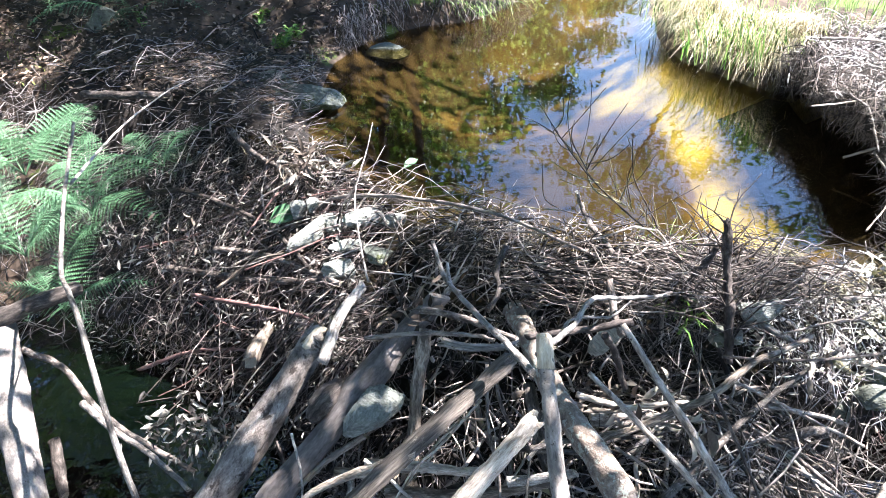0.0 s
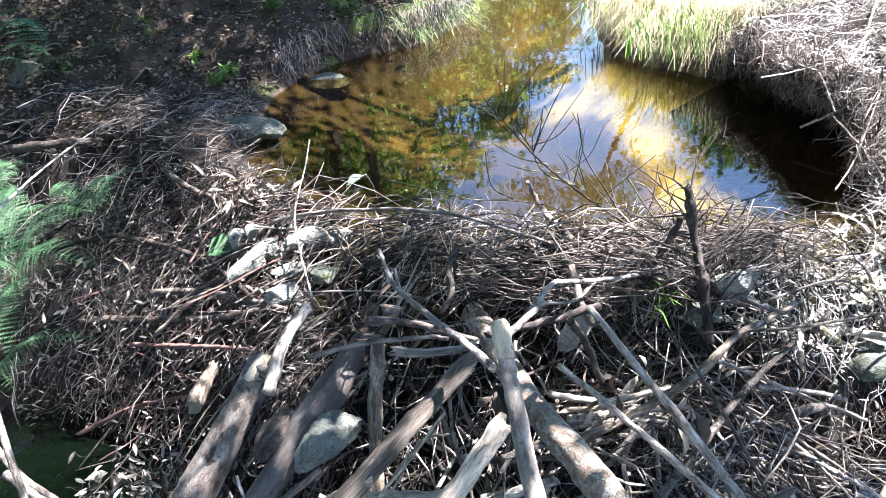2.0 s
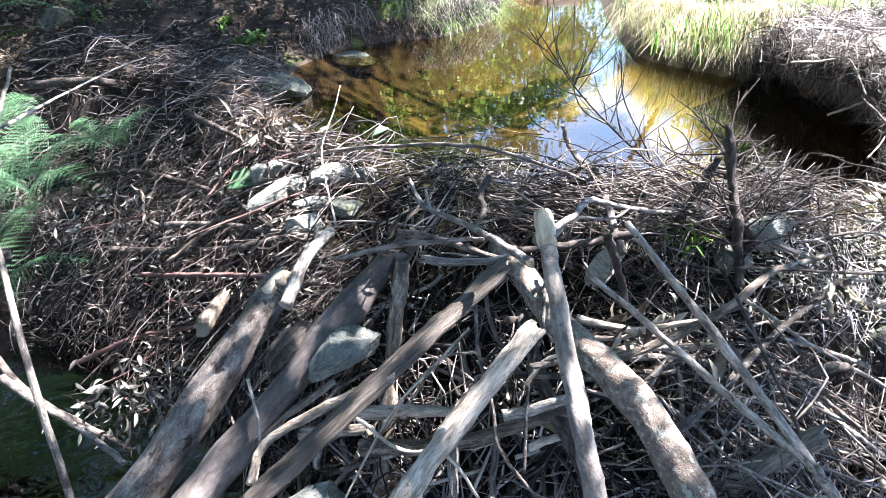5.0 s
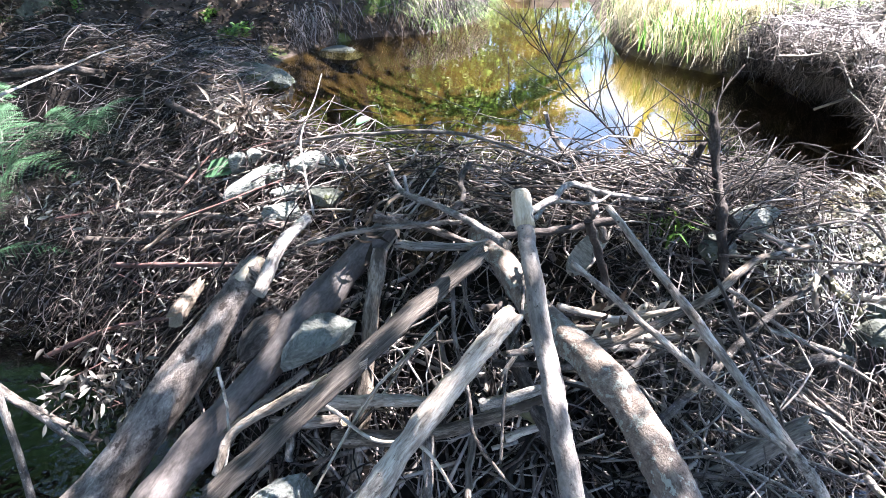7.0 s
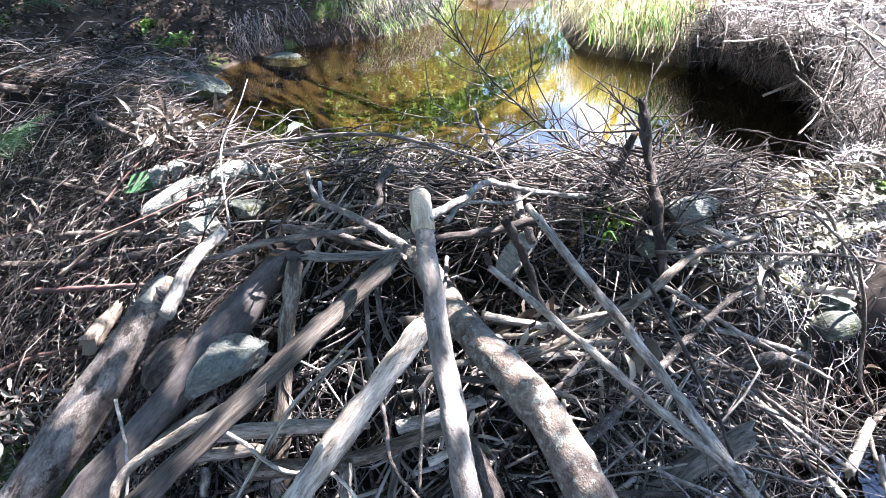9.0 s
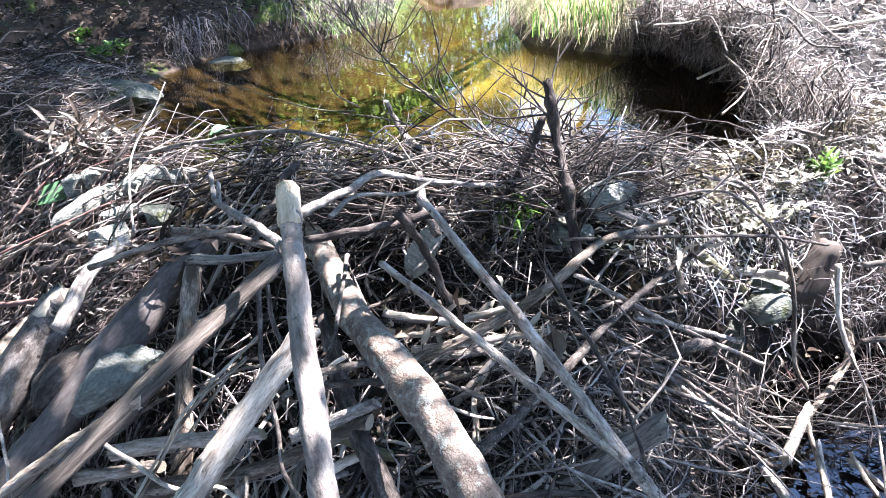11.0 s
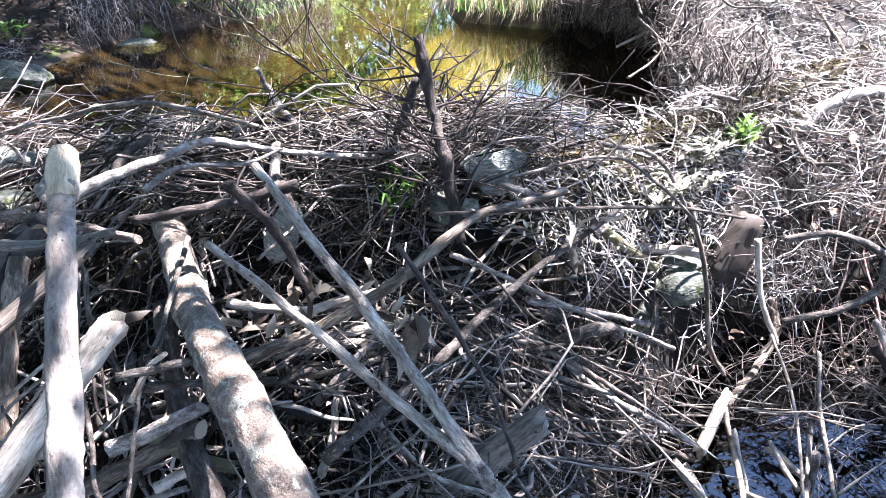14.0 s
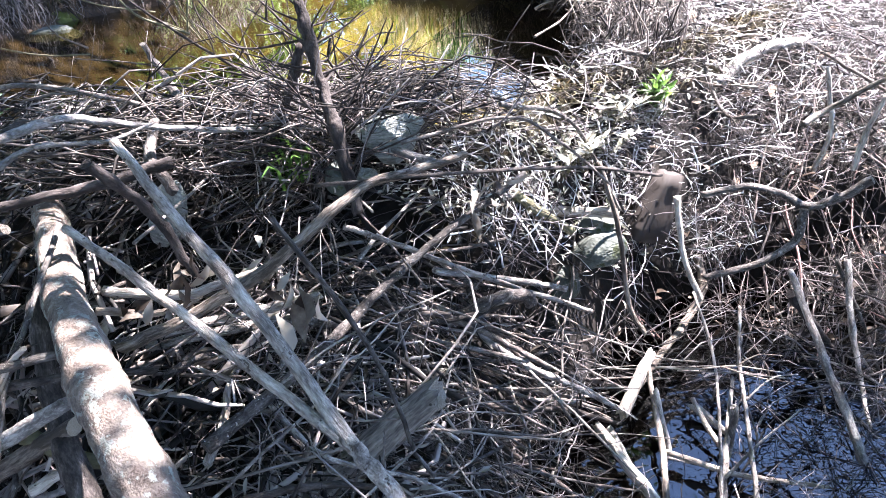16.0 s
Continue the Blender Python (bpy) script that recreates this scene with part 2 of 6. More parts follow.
def water_material(name, tint, ripple, rough, scale=5.0, ior=1.33):
    """Clear tinted water: what lies below shows through it, the sky and the banks mirror in it by Fresnel."""
    m = bpy.data.materials.new(name)
    m.use_nodes = True
    nt = m.node_tree
    N, Lk = nt.nodes, nt.links
    N.remove(N["Principled BSDF"])
    clear, mirror, mx, fr = N.new("ShaderNodeBsdfTransparent"), N.new("ShaderNodeBsdfGlossy"), N.new("ShaderNodeMixShader"), N.new("ShaderNodeFresnel")
    clear.inputs["Color"].default_value = (*tint, 1)
    mirror.inputs["Roughness"].default_value = rough
    fr.inputs["IOR"].default_value = ior
    n = N.new("ShaderNodeTexNoise")
    n.inputs["Scale"].default_value, n.inputs["Detail"].default_value = scale, 3
    geo = N.new("ShaderNodeNewGeometry")
    Lk.new(geo.outputs["Position"], n.inputs["Vector"])
    b = N.new("ShaderNodeBump")
    b.inputs["Strength"].default_value, b.inputs["Distance"].default_value = ripple, 0.02
    Lk.new(n.outputs["Fac"], b.inputs["Height"])
    Lk.new(b.outputs["Normal"], mirror.inputs["Normal"])
    Lk.new(b.outputs["Normal"], fr.inputs["Normal"])
    Lk.new(fr.outputs[0], mx.inputs["Fac"])
    Lk.new(clear.outputs[0], mx.inputs[1])
    Lk.new(mirror.outputs[0], mx.inputs[2])
    Lk.new(mx.outputs[0], N["Material Output"].inputs["Surface"])
    return m


GROUND = ground_material()
POND = water_material("tannin_water", (0.63, 0.575, 0.38), 0.05, 0.008, ior=1.5)
STREAM = water_material("dark_stream_water", (0.05, 0.045, 0.04), 0.6, 0.01, 8.0, 1.7)

# ---- mesh building ----


def mesh_object(name, verts, faces, mat, smooth=True, parent=None):
    """One mesh object from arrays: verts (n, 3), faces a list of index arrays, each (m, 3) or (m, 4)."""
    me = bpy.data.meshes.new(name)
    faces = [np.asarray(f, int) for f in faces if len(f)]
    loops = np.concatenate([f.ravel() for f in faces])
    starts, at = [], 0
    for f in faces:
        k = f.shape[1]
        starts.append(at + k * np.arange(len(f)))
        at += k * len(f)
    starts = np.concatenate(starts)
    me.vertices.add(len(verts))
    me.vertices.foreach_set("co", np.asarray(verts, np.float32).ravel())
    me.loops.add(len(loops))
    me.loops.foreach_set("vertex_index", loops.astype(np.int32))
    me.polygons.add(len(starts))
    me.polygons.foreach_set("loop_start", starts.astype(np.int32))
    me.polygons.foreach_set("use_smooth", np.full(len(starts), smooth))
    me.update(calc_edges=True)
    me.materials.append(mat)
    ob = new(name, me)
    if parent is not None:
        ob.parent = parent
    return ob


def unit(v):
    return v / np.maximum(np.linalg.norm(v, axis=-1, keepdims=True), 1e-9)


def tubes(paths, radii, sides):
    """Many tubes at once. paths (N, n, 3), radii (N, n) -> verts, quads, end caps."""
    N, n, _ = paths.shape
    tan = unit(np.gradient(paths, axis=1))
    ref = np.where(np.abs(tan[:, :1, 2:3]) > 0.8, np.array([1.0, 0, 0]), np.array([0, 0, 1.0]))
    s = unit(np.cross(tan, np.broadcast_to(ref, tan.shape)))
    u = np.cross(s, tan)
    a = np.arange(sides) * 2 * np.pi / sides
    ring = np.cos(a)[None, None, :, None] * s[:, :, None] + np.sin(a)[None, None, :, None] * u[:, :, None]
    verts = (paths[:, :, None] + ring * radii[:, :, None, None]).reshape(-1, 3)
    base = (np.arange(N) * n * sides)[:, None, None]
    i, k = np.meshgrid(np.arange(n - 1), np.arange(sides), indexing="ij")
    q = np.stack([i * sides + k, i * sides + (k + 1) % sides, (i + 1) * sides + (k + 1) % sides, (i + 1) * sides + k], -1).reshape(1, -1, 4)
    quads = (q + base).reshape(-1, 4)
    c = np.arange(1, sides - 1)
    cap0 = np.stack([0 * c, c + 1, c], -1)
    cap1 = np.stack([0 * c, c, c + 1], -1) + (n - 1) * sides
    caps = (np.concatenate([cap0, cap1])[None] + base).reshape(-1, 3)
    return verts, quads, caps


def spline(points, n):
    """Catmull-Rom through the points, n samples."""
    p = np.array(points, float)
    p = np.concatenate([[2 * p[0] - p[1]], p, [2 * p[-1] - p[-2]]])
    out = []
    for t in np.linspace(0, len(p) - 3 - 1e-6, n):
        i, f = int(t), t - int(t)
        a, b, c, d = p[i : i + 4]
        out.append(0.5 * (2 * b + (c - a) * f + (2 * a - 5 * b + 4 * c - d) * f**2 + (3 * b - 3 * c + d - a) * f**3))
    return np.array(out)


rng = np.random.default_rng(7)


def add_grain(ob, n, sides, radius, length, extra=0):
    """Texture coordinates that run along a stick, drawn out lengthwise."""
    a = np.arange(sides) * 2 * np.pi / sides
    shift = rng.uniform(0, 20)
    g = np.stack([np.cos(a)[None] * radius[:, None], np.sin(a)[None] * radius[:, None], np.repeat(np.linspace(0, length, n)[:, None] + shift, sides, 1)], -1)
    g = np.concatenate([g.reshape(-1, 3), np.full((extra, 3), shift)])
    at = ob.data.attributes.new("grain", "FLOAT_VECTOR", "POINT")
    at.data.foreach_set("vector", g.reshape(-1).astype(np.float32))


def branch(name, points, r0, r1, mat, label, knots=0, flat=1.0, ragged=False, parent=None):
    """One stick or log through the points, with an uneven outline, knots and cut or ragged ends."""
    r0, r1 = max(r0, 0.0016), max(r1, 0.0011)
    length = float(np.linalg.norm(np.diff(np.array(points), axis=0), axis=1).sum())
    n = int(min(64, max(10, length / max(0.6 * r0, 0.012))))
    sides = 16 if r0 > 0.03 else 10 if r0 > 0.012 else 7
    path = spline(points, n)
    wob = rng.normal(0, 1, (n, 3))
    for _ in range(2):
        wob[1:-1] = (wob[:-2] + 2 * wob[1:-1] + wob[2:]) / 4
    wob[0] = wob[-1] = 0
    path = path + wob * min(r0, 0.012) * 0.22
    lump = np.convolve(rng.normal(0, 1, n + 4), np.ones(5) / 5, mode="valid")
    radius = np.linspace(r0, r1, n) * (1 + 0.10 * lump)
    for _ in range(knots):
        at, wide = rng.uniform(0.1, 0.9), rng.uniform(0.02, 0.05)
        radius *= 1 + 0.22 * np.exp(-(((np.linspace(0, 1, n) - at) / wide) ** 2))
    verts, quads, _ = tubes(path[None], radius[None], sides)
    v = verts.reshape(n, sides, 3)
    grooves = 1 + 0.06 * rng.normal(0, 1, (1, sides, 1)) + 0.028 * rng.normal(0, 1, (n, sides, 1))
    v = path[:, None] + (v - path[:, None]) * grooves
    if flat != 1.0:
        up = np.cross(unit(path[-1] - path[0]), np.cross((0, 0, 1), unit(path[-1] - path[0])))
        up = unit(up)
        off = v - path[:, None]
        h = (off @ up)[..., None]
        v = path[:, None] + (off - h * up * (1 - flat)) * np.where(np.abs(h) < 0, 1, 1.0)
    along = unit(path[-1] - path[-2])
    if ragged:
        v[-1] += along * rng.uniform(-0.7, 1.0, (sides, 1)) * r1
        v[0] -= unit(path[1] - path[0]) * rng.uniform(-0.5, 0.8, (sides, 1)) * r0
    else:
        v[-1] += along * (np.cos(np.arange(sides) * 2 * np.pi / sides + rng.uniform(0, 6))[:, None]) * r1 * 0.6
    sunk = 0.5 if ragged else 0.05
    ends = np.stack([v[0].mean(0) + unit(path[1] - path[0]) * r0 * sunk, v[-1].mean(0) - along * r1 * sunk])
    k, m = np.arange(sides), n * sides
    cap0 = np.stack([0 * k + m, (k + 1) % sides, k], -1)
    cap1 = np.stack([0 * k + m + 1, (n - 1) * sides + k, (n - 1) * sides + (k + 1) % sides], -1)
    ob = mesh_object(name, np.concatenate([v.reshape(-1, 3), ends]), [quads, cap0, cap1], mat, parent=parent)
    add_grain(ob, n, sides, np.linspace(r0, r1, n), length, 2)
    if max(r0, r1) > 0.011 and mat not in (WOOD_FRESH, BARK_BLACK):
        ob.data.materials.append(WOOD_FRESH if mat in (BARK_PALE, WOOD_PALE, BARK_PATCHY) else WOOD_PALE)
    for p in ob.data.polygons[len(quads):]:
        p.use_smooth = False
        p.material_index = len(ob.data.materials) - 1
    if parent is not None:
        return tagged(ob, label)
    kind = "log" if "log" in name else "snag" if "snag" in name else "stem" if "sapling" in name else "plank" if "plank" in name else "branch"
    return tagged(ob, label, kind, group=kind + "s of the dam" if kind in ("log", "branch") else "")


def twig_stuff(name, at, direction, length, radius, mat, label, bend=0.3, n=6, sides=4, category="twigs", shoots=0.8):
    """Many thin crooked twigs in one mesh. at, direction (N, 3); length, radius (N,); shoots: side twigs for each twig."""

    def crooked(at, direction, length, bend, n):
        t = np.linspace(-0.5, 0.5, n)
        path = at[:, None] + unit(direction)[:, None] * (t[None, :, None] * length[:, None, None])
        w = np.cumsum(np.cumsum(rng.normal(0, 0.75, (len(at), n, 3)), axis=1) * 0.6 + rng.normal(0, 0.6, (len(at), n, 3)), axis=1)
        w -= w[:, :1] + (w[:, -1:] - w[:, :1]) * np.linspace(0, 1, n)[None, :, None]
        bow = unit(np.cross(unit(direction), rng.normal(0, 1, (len(at), 3)))) * (rng.normal(0, 0.16, len(at)) * length)[:, None]
        return path + w * (bend * length / n)[:, None, None] + bow[:, None] * (1 - 4 * t**2)[None, :, None]

    def solid(path, radius, sides):
        k = path.shape[1]
        taper = np.linspace(1.2, 0.45, k)[None] * (1 + 0.12 * rng.normal(0, 1, (len(path), k)))
        return tubes(path, radius[:, None] * taper, sides)

    path = crooked(at, direction, length, bend, n)
    verts, quads, caps = solid(path, radius, sides)
    m = int(shoots * len(at))
    if m:
        i, k = rng.integers(0, len(at), m), rng.integers(1, n - 1, m)
        base = path[i, k]
        way = unit(path[i, k + 1] - path[i, k]) + rng.normal(0, 0.5, (m, 3))
        L = length[i] * rng.uniform(0.15, 0.5, m)
        side = crooked(base + unit(way) * L[:, None] / 2, way, L, bend, 4)
        v2, q2, c2 = solid(side, radius[i] * 0.55, 3)
        quads, caps = np.concatenate([quads, q2 + len(verts)]), np.concatenate([caps, c2 + len(verts)])
        verts = np.concatenate([verts, v2])
    return tagged(mesh_object(name, verts, [quads, caps], mat), label, category, kind="stuff")


def leaf_arrays(at, direction, normal, length, width, curl=0.25):
    """Lance-shaped folded leaves: eight points each."""
    d = unit(direction)
    s = unit(np.cross(d, normal))
    u = np.cross(s, d)
    L, W = length[:, None], width[:, None]
    c = curl * L
    prof = [(0.0, 0.0), (0.30, 0.80), (0.62, 0.85), (1.0, 0.0)]
    spine = [at + d * L * t - u * c * (t - 0.5) ** 2 for t, _ in prof]
    left = [spine[i] + s * W * 0.5 * prof[i][1] + u * W * 0.22 for i in (1, 2)]
    right = [spine[i] - s * W * 0.5 * prof[i][1] + u * W * 0.22 for i in (1, 2)]
    v = np.stack([spine[0], spine[1], spine[2], spine[3], left[0], left[1], right[0], right[1]], 1).reshape(-1, 3)
    b = (np.arange(len(at)) * 8)[:, None, None]
    tri = (np.array([[0, 1, 4], [5, 2, 3], [0, 6, 1], [7, 3, 2]])[None] + b).reshape(-1, 3)
    quad = (np.array([[1, 2, 5, 4], [1, 6, 7, 2]])[None] + b).reshape(-1, 4)
    return v, tri, quad


def leaf_stuff(name, at, direction, normal, length, width, mat, label, category="leaves", curl=0.25, parent=None):
    v, tri, quad = leaf_arrays(at, direction, normal, length, width, curl)
    ob = mesh_object(name, v, [tri, quad], mat, parent=parent)
    return ob if parent is not None else tagged(ob, label, category, kind="stuff")


def blades(name, at, lean, height, width, mat, label="", category="grass", parent=None, droop=0.35):
    """Grass blades, curved over in the direction lean (N, 3)."""
    N = len(at)
    t = np.array([0, 0.35, 0.7, 1.0])
    mid = at[:, None] + np.array([0, 0, 1.0]) * (height[:, None, None] * (t - droop * t**3)[None, :, None]) + lean[:, None] * (height[:, None, None] * (t**2)[None, :, None])
    side = unit(np.cross(lean + rng.normal(0, 0.3, (N, 3)), (0, 0, 1.0)))
    w = width[:, None, None] * np.array([1, 0.9, 0.6, 0.08])[None, :, None] * 0.5
    v = np.stack([mid - side[:, None] * w, mid + side[:, None] * w], 2).reshape(-1, 3)
    b = (np.arange(N) * 8)[:, None, None]
    q = np.array([[2 * i, 2 * i + 1, 2 * i + 3, 2 * i + 2] for i in range(3)])[None] + b
    ob = mesh_object(name, v, [q.reshape(-1, 4)], mat, parent=parent)
    return ob if parent is not None else tagged(ob, label, category, kind="stuff")


# ---- the lie of the land ----
CREST_X = [-3, -1.5, -0.8, -0.45, -0.1, 0.25, 0.6, 1.1, 1.6, 2.0, 2.6, 4.0]
CREST_Y = [4.4, 3.9, 3.4, 3.0, 2.65, 2.45, 2.25, 2.1, 2.12, 2.28, 2.6, 3.2]
FALL_X = [-1.5, -0.9, -0.5, 0.5, 1.0, 1.3, 1.6, 2.0, 2.3, 2.6, 3.0, 4.0]
FALL_K = [0.6, 0.55, 0.38, 0.42, 0.5, 0.95, 1.7, 3.0, 2.2, 1.2, 0.6, 0.3]


def crest(x):
    return np.interp(x, CREST_X, CREST_Y)


def pile(x, y):
    """Height of the top of the dam's brush, falling downstream of the crest."""
    d = crest(x) - y
    c = np.interp(x, [0.85, 1.25], [0.06, 0.0])
    top = np.where(d < 0, np.maximum(c + 0.8 * d, -0.35), np.maximum(c - np.interp(x, FALL_X, FALL_K) * d - 0.5 * np.maximum(0, d - 0.9), -1.0))
    banks = np.minimum(-1.0 + 0.45 * np.maximum(x - 2.3 - 0.22 * np.sin(1.7 * y + 0.6), -2.2 - x - 0.25 * np.sin(1.4 * y)), 0.25)
    return np.where(d < 0, top, np.maximum(top, banks))


def pond_left(y):
    return np.interp(y, [2.8, 3.4, 3.8, 4.8, 5.3, 5.62, 5.8, 6.1, 6.7, 7.8, 9.6], [-0.2, -0.72, -0.82, -0.78, -0.56, -0.25, 0.3, 0.55, 0.9, 1.0, 1.4])


def pond_right(y):
    return np.interp(y, [2.2, 2.7, 3.2, 3.9, 4.6, 5.1, 6.0, 7.0, 8.2, 9.6], [1.75, 2.25, 2.4, 2.25, 1.78, 1.72, 1.88, 2.1, 2.35, 2.7])


def bumps(x, y, s, seed=0.0):
    return np.sin(x * s + seed) * np.cos(y * s * 1.3 + 2 * seed) + 0.5 * np.sin(x * s * 2.3 + y * s * 1.7 + seed)


def land(x, y):
    x, y = np.asarray(x, float), np.asarray(y, float)
    left, right = pond_left(y), pond_right(y)
    inside = np.minimum(np.minimum(x - left, right - x), np.minimum((y - crest(x)) * 0.8 + 0.1, (9.5 - y) * 0.7))
    bed = -np.minimum(0.42, 0.45 * np.maximum(inside, 0)) + 0.012 * bumps(x, y, 5)
    dl = np.maximum(0, left - x)
    bank_l = 0.03 + 0.20 * dl + 0.22 * np.maximum(0, dl - 1.0) - 0.25 * np.maximum(0, dl - 4) + (0.05 * bumps(x, y, 2.6, 1) + 0.05 * bumps(x, y, 6.3, 3) + 0.02 * bumps(x, y, 13, 5)) * np.minimum(dl * 2, 1) + 0.20 * np.clip(dl / 0.3, 0, 1) * np.clip((y - 4.9) / 0.5, 0, 1)
    bank_l = np.minimum(bank_l, 0.05 + 0.45 * np.maximum(0, y - crest(x)))
    dr = np.maximum(0, x - right)
    bank_r = np.where(y < 4.1, -0.2 + np.clip(0.6 * (dr - 0.3), 0, 0.1), 0.02 + np.minimum(0.30, 1.2 * dr)) + 0.02 * dr + 0.03 * bumps(x, y, 3, 2)
    df = np.maximum(0, y - 9.5)
    bank_f = 0.02 + np.minimum(0.3, 0.8 * df) + 0.015 * np.minimum(df, 40)
    up = np.where(inside > 0, bed, np.where(x < left, bank_l, np.where(x > right, bank_r, bank_f)))
    down = pile(x, y) - 0.30 + 0.02 * bumps(x, y, 7, 3)
    down = np.where(y < 0.6, np.maximum(pile(x, y) - 0.18, -1.2), down)
    z = np.where(crest(x) - y > 0, down, np.maximum(up, np.where(crest(x) - y > -0.25, pile(x, y) - 0.14, -9)))
    far = np.hypot(x - 0.5, y - 3)
    return np.where(far > 12, np.maximum(z, -1.0) * np.clip((30 - far) / 18, 0, 1) + 0.5 * np.clip((far - 12) / 18, 0, 1), z)


def build_ground():
    n = 300
    u = np.linspace(-1, 1, n)
    s = np.sinh(u * 6.2) / np.sinh(6.2)
    gx, gy = np.meshgrid(0.4 + s * 300 + u * 4.5, 3.0 + s * 300 + u * 4.5, indexing="ij")
    gz = land(gx, gy)
    v = np.stack([gx, gy, gz], -1).reshape(-1, 3)
    i, j = np.meshgrid(np.arange(n - 1), np.arange(n - 1), indexing="ij")
    a = i * n + j
    q = np.stack([a, a + n, a + n + 1, a + 1], -1).reshape(-1, 4)
    ob = mesh_object("ground", v, [q], GROUND)
    sand = ob.data.attributes.new("sand", "FLOAT", "POINT")
    inside = np.minimum(np.minimum(gx - pond_left(gy), pond_right(gy) - gx), np.minimum(gy - crest(gx), 9.5 - gy))
    # Sand tone stops under the mound, which darkens the bed for its shade.
    sand.data.foreach_set("value", (np.clip(inside * 6 - 0.15, 0, 1) * np.where(gy < 4.0, np.clip((1.78 - gx) / 0.15, 0, 1), 1)).ravel().astype(np.float32))
    # Painted shade at the left and by the dam, sunlit tone at the right.
    bed_shade = ob.data.attributes.new("bed_shade", "FLOAT", "POINT")
    bed_shade.data.foreach_set("value", (0.22 - 0.44 * np.clip((gx + 0.3) / 1.8, 0, 1) + 0.30 * np.clip((gy - 4.6) / 1.6, 0, 1) + 0.75 * np.clip((4.45 - gy) / 0.4, 0, 1) * np.clip((1.52 - gx) / 0.25, 0, 1)).ravel().astype(np.float32))
    # Near-black mud paints in the shade of the deep gaps and the undercut.
    ob.data.materials.append(SHADED_MUD)
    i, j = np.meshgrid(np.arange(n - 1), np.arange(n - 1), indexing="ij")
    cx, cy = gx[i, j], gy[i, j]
    shade_mask = ((crest(cx) - cy > -0.15) & (np.abs(cx - 0.4) < 3.0) & (cy > -3)) | ((cx > 1.74) & (cx < 2.7) & (cy > 2.0) & (cy < 4.0))
    ob.data.polygons.foreach_set("material_index", shade_mask.ravel().astype(np.int32))
    return tagged(ob, "dark forest soil with a sandy orange stream bed", "ground", kind="structure")


build_ground()


def build_pond():
    xs = np.linspace(-1.4, 3.4, 60)
    rows = [np.stack([xs, np.maximum(crest(xs) - 0.05, 0) * (1 - t) + 9.8 * t, 0 * xs], -1) for t in np.linspace(0, 1, 30)]
    v = np.concatenate(rows)
    i, j = np.meshgrid(np.arange(29), np.arange(59), indexing="ij")
    a = i * 60 + j
    ob = mesh_object("water_pond", v, [np.stack([a, a + 1, a + 61, a + 60], -1).reshape(-1, 4)], POND)
    return tagged(ob, "still amber pond water mirroring trees and sky", "water", kind="structure")


def build_stream():
    v = np.array([(-6, -6, -0.9), (6, -6, -0.9), (6, 3.2, -0.9), (-6, 3.2, -0.9)], float)
    ob = mesh_object("water_stream", v, [np.array([[0, 1, 2, 3]])], STREAM)
    return tagged(ob, "dark shallow stream water below the dam", "water", kind="structure")


build_pond()
build_stream()

# ---- brush mound on the bank ----


def scatter(n, x0, x1, y0, y1):
    return rng.uniform(x0, x1, n), rng.uniform(y0, y1, n)


def lip(y):
    """The mound's upper edge, which hangs over the water."""
    return np.interp(y, [2.1, 2.35, 2.65, 3.0, 3.4, 3.8, 4.15, 4.4], [1.84, 1.94, 2.02, 2.05, 2.08, 2.10, 2.12, 2.3])


def mound_top(x, y):
    edge = np.interp(y, [2.1, 2.35, 2.6, 2.9, 3.3, 3.9, 4.4], [0.02, 0.10, 0.21, 0.27, 0.28, 0.19, 0.08])
    z = edge + 0.22 * np.tanh((x - lip(y)) / 0.6) + 0.05 * bumps(x, y, 6, 1) + 0.035 * bumps(x, y, 14, 2)
    b = y - crest(x)
    return np.where(b < 0, np.minimum(pile(x, y) - 0.08, z), np.minimum(z, 1.05 * b - 0.08))


def build_mound():
    ys, a = np.linspace(2.12, 4.4, 80), np.linspace(0, 3.6, 80)
    gy, ga = np.meshgrid(ys, a, indexing="ij")
    gx = lip(gy) + 0.02 + ga + 0.03 * bumps(gy, gy, 9)
    top = np.stack([gx, gy, mound_top(gx, gy)], -1)
    top[..., 2] += rng.normal(0, 0.012, gx.shape) - np.where(gy < 2.6, 0.05, 0)
    rows = []
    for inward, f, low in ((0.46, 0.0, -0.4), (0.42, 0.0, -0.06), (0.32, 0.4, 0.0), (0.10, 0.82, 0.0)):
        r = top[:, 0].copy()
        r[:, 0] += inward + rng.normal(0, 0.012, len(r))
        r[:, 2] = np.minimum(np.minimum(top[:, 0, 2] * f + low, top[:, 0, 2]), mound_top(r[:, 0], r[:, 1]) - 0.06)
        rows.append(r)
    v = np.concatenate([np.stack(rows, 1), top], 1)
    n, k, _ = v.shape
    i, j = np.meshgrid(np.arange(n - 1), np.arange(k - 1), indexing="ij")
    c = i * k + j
    # The face's black tone stands in for shade below the overhang.
    ob = mesh_object("brush_mound", v.reshape(-1, 3), [np.stack([c, c + 1, c + k + 1, c + k], -1).reshape(-1, 4)], SHADED_MUD)
    return tagged(ob, "undercut mound of mud and roots, blackened in colour for its shade", "mound")


build_mound()
N = 19000
y = 2.1 + 2.25 * rng.uniform(0, 1, N) ** 1.1
x = lip(y) + rng.uniform(0, 1, N) ** 1.3 * 2.6
ok = (bumps(x, y, 9, 2) + 0.8 * bumps(x, y, 21, 6) + rng.normal(0, 0.3, N) > np.where(y < 2.7, -0.7, -0.35)) | (x - lip(y) > 1.1)
x, y = x[ok], y[ok]
N = len(x)
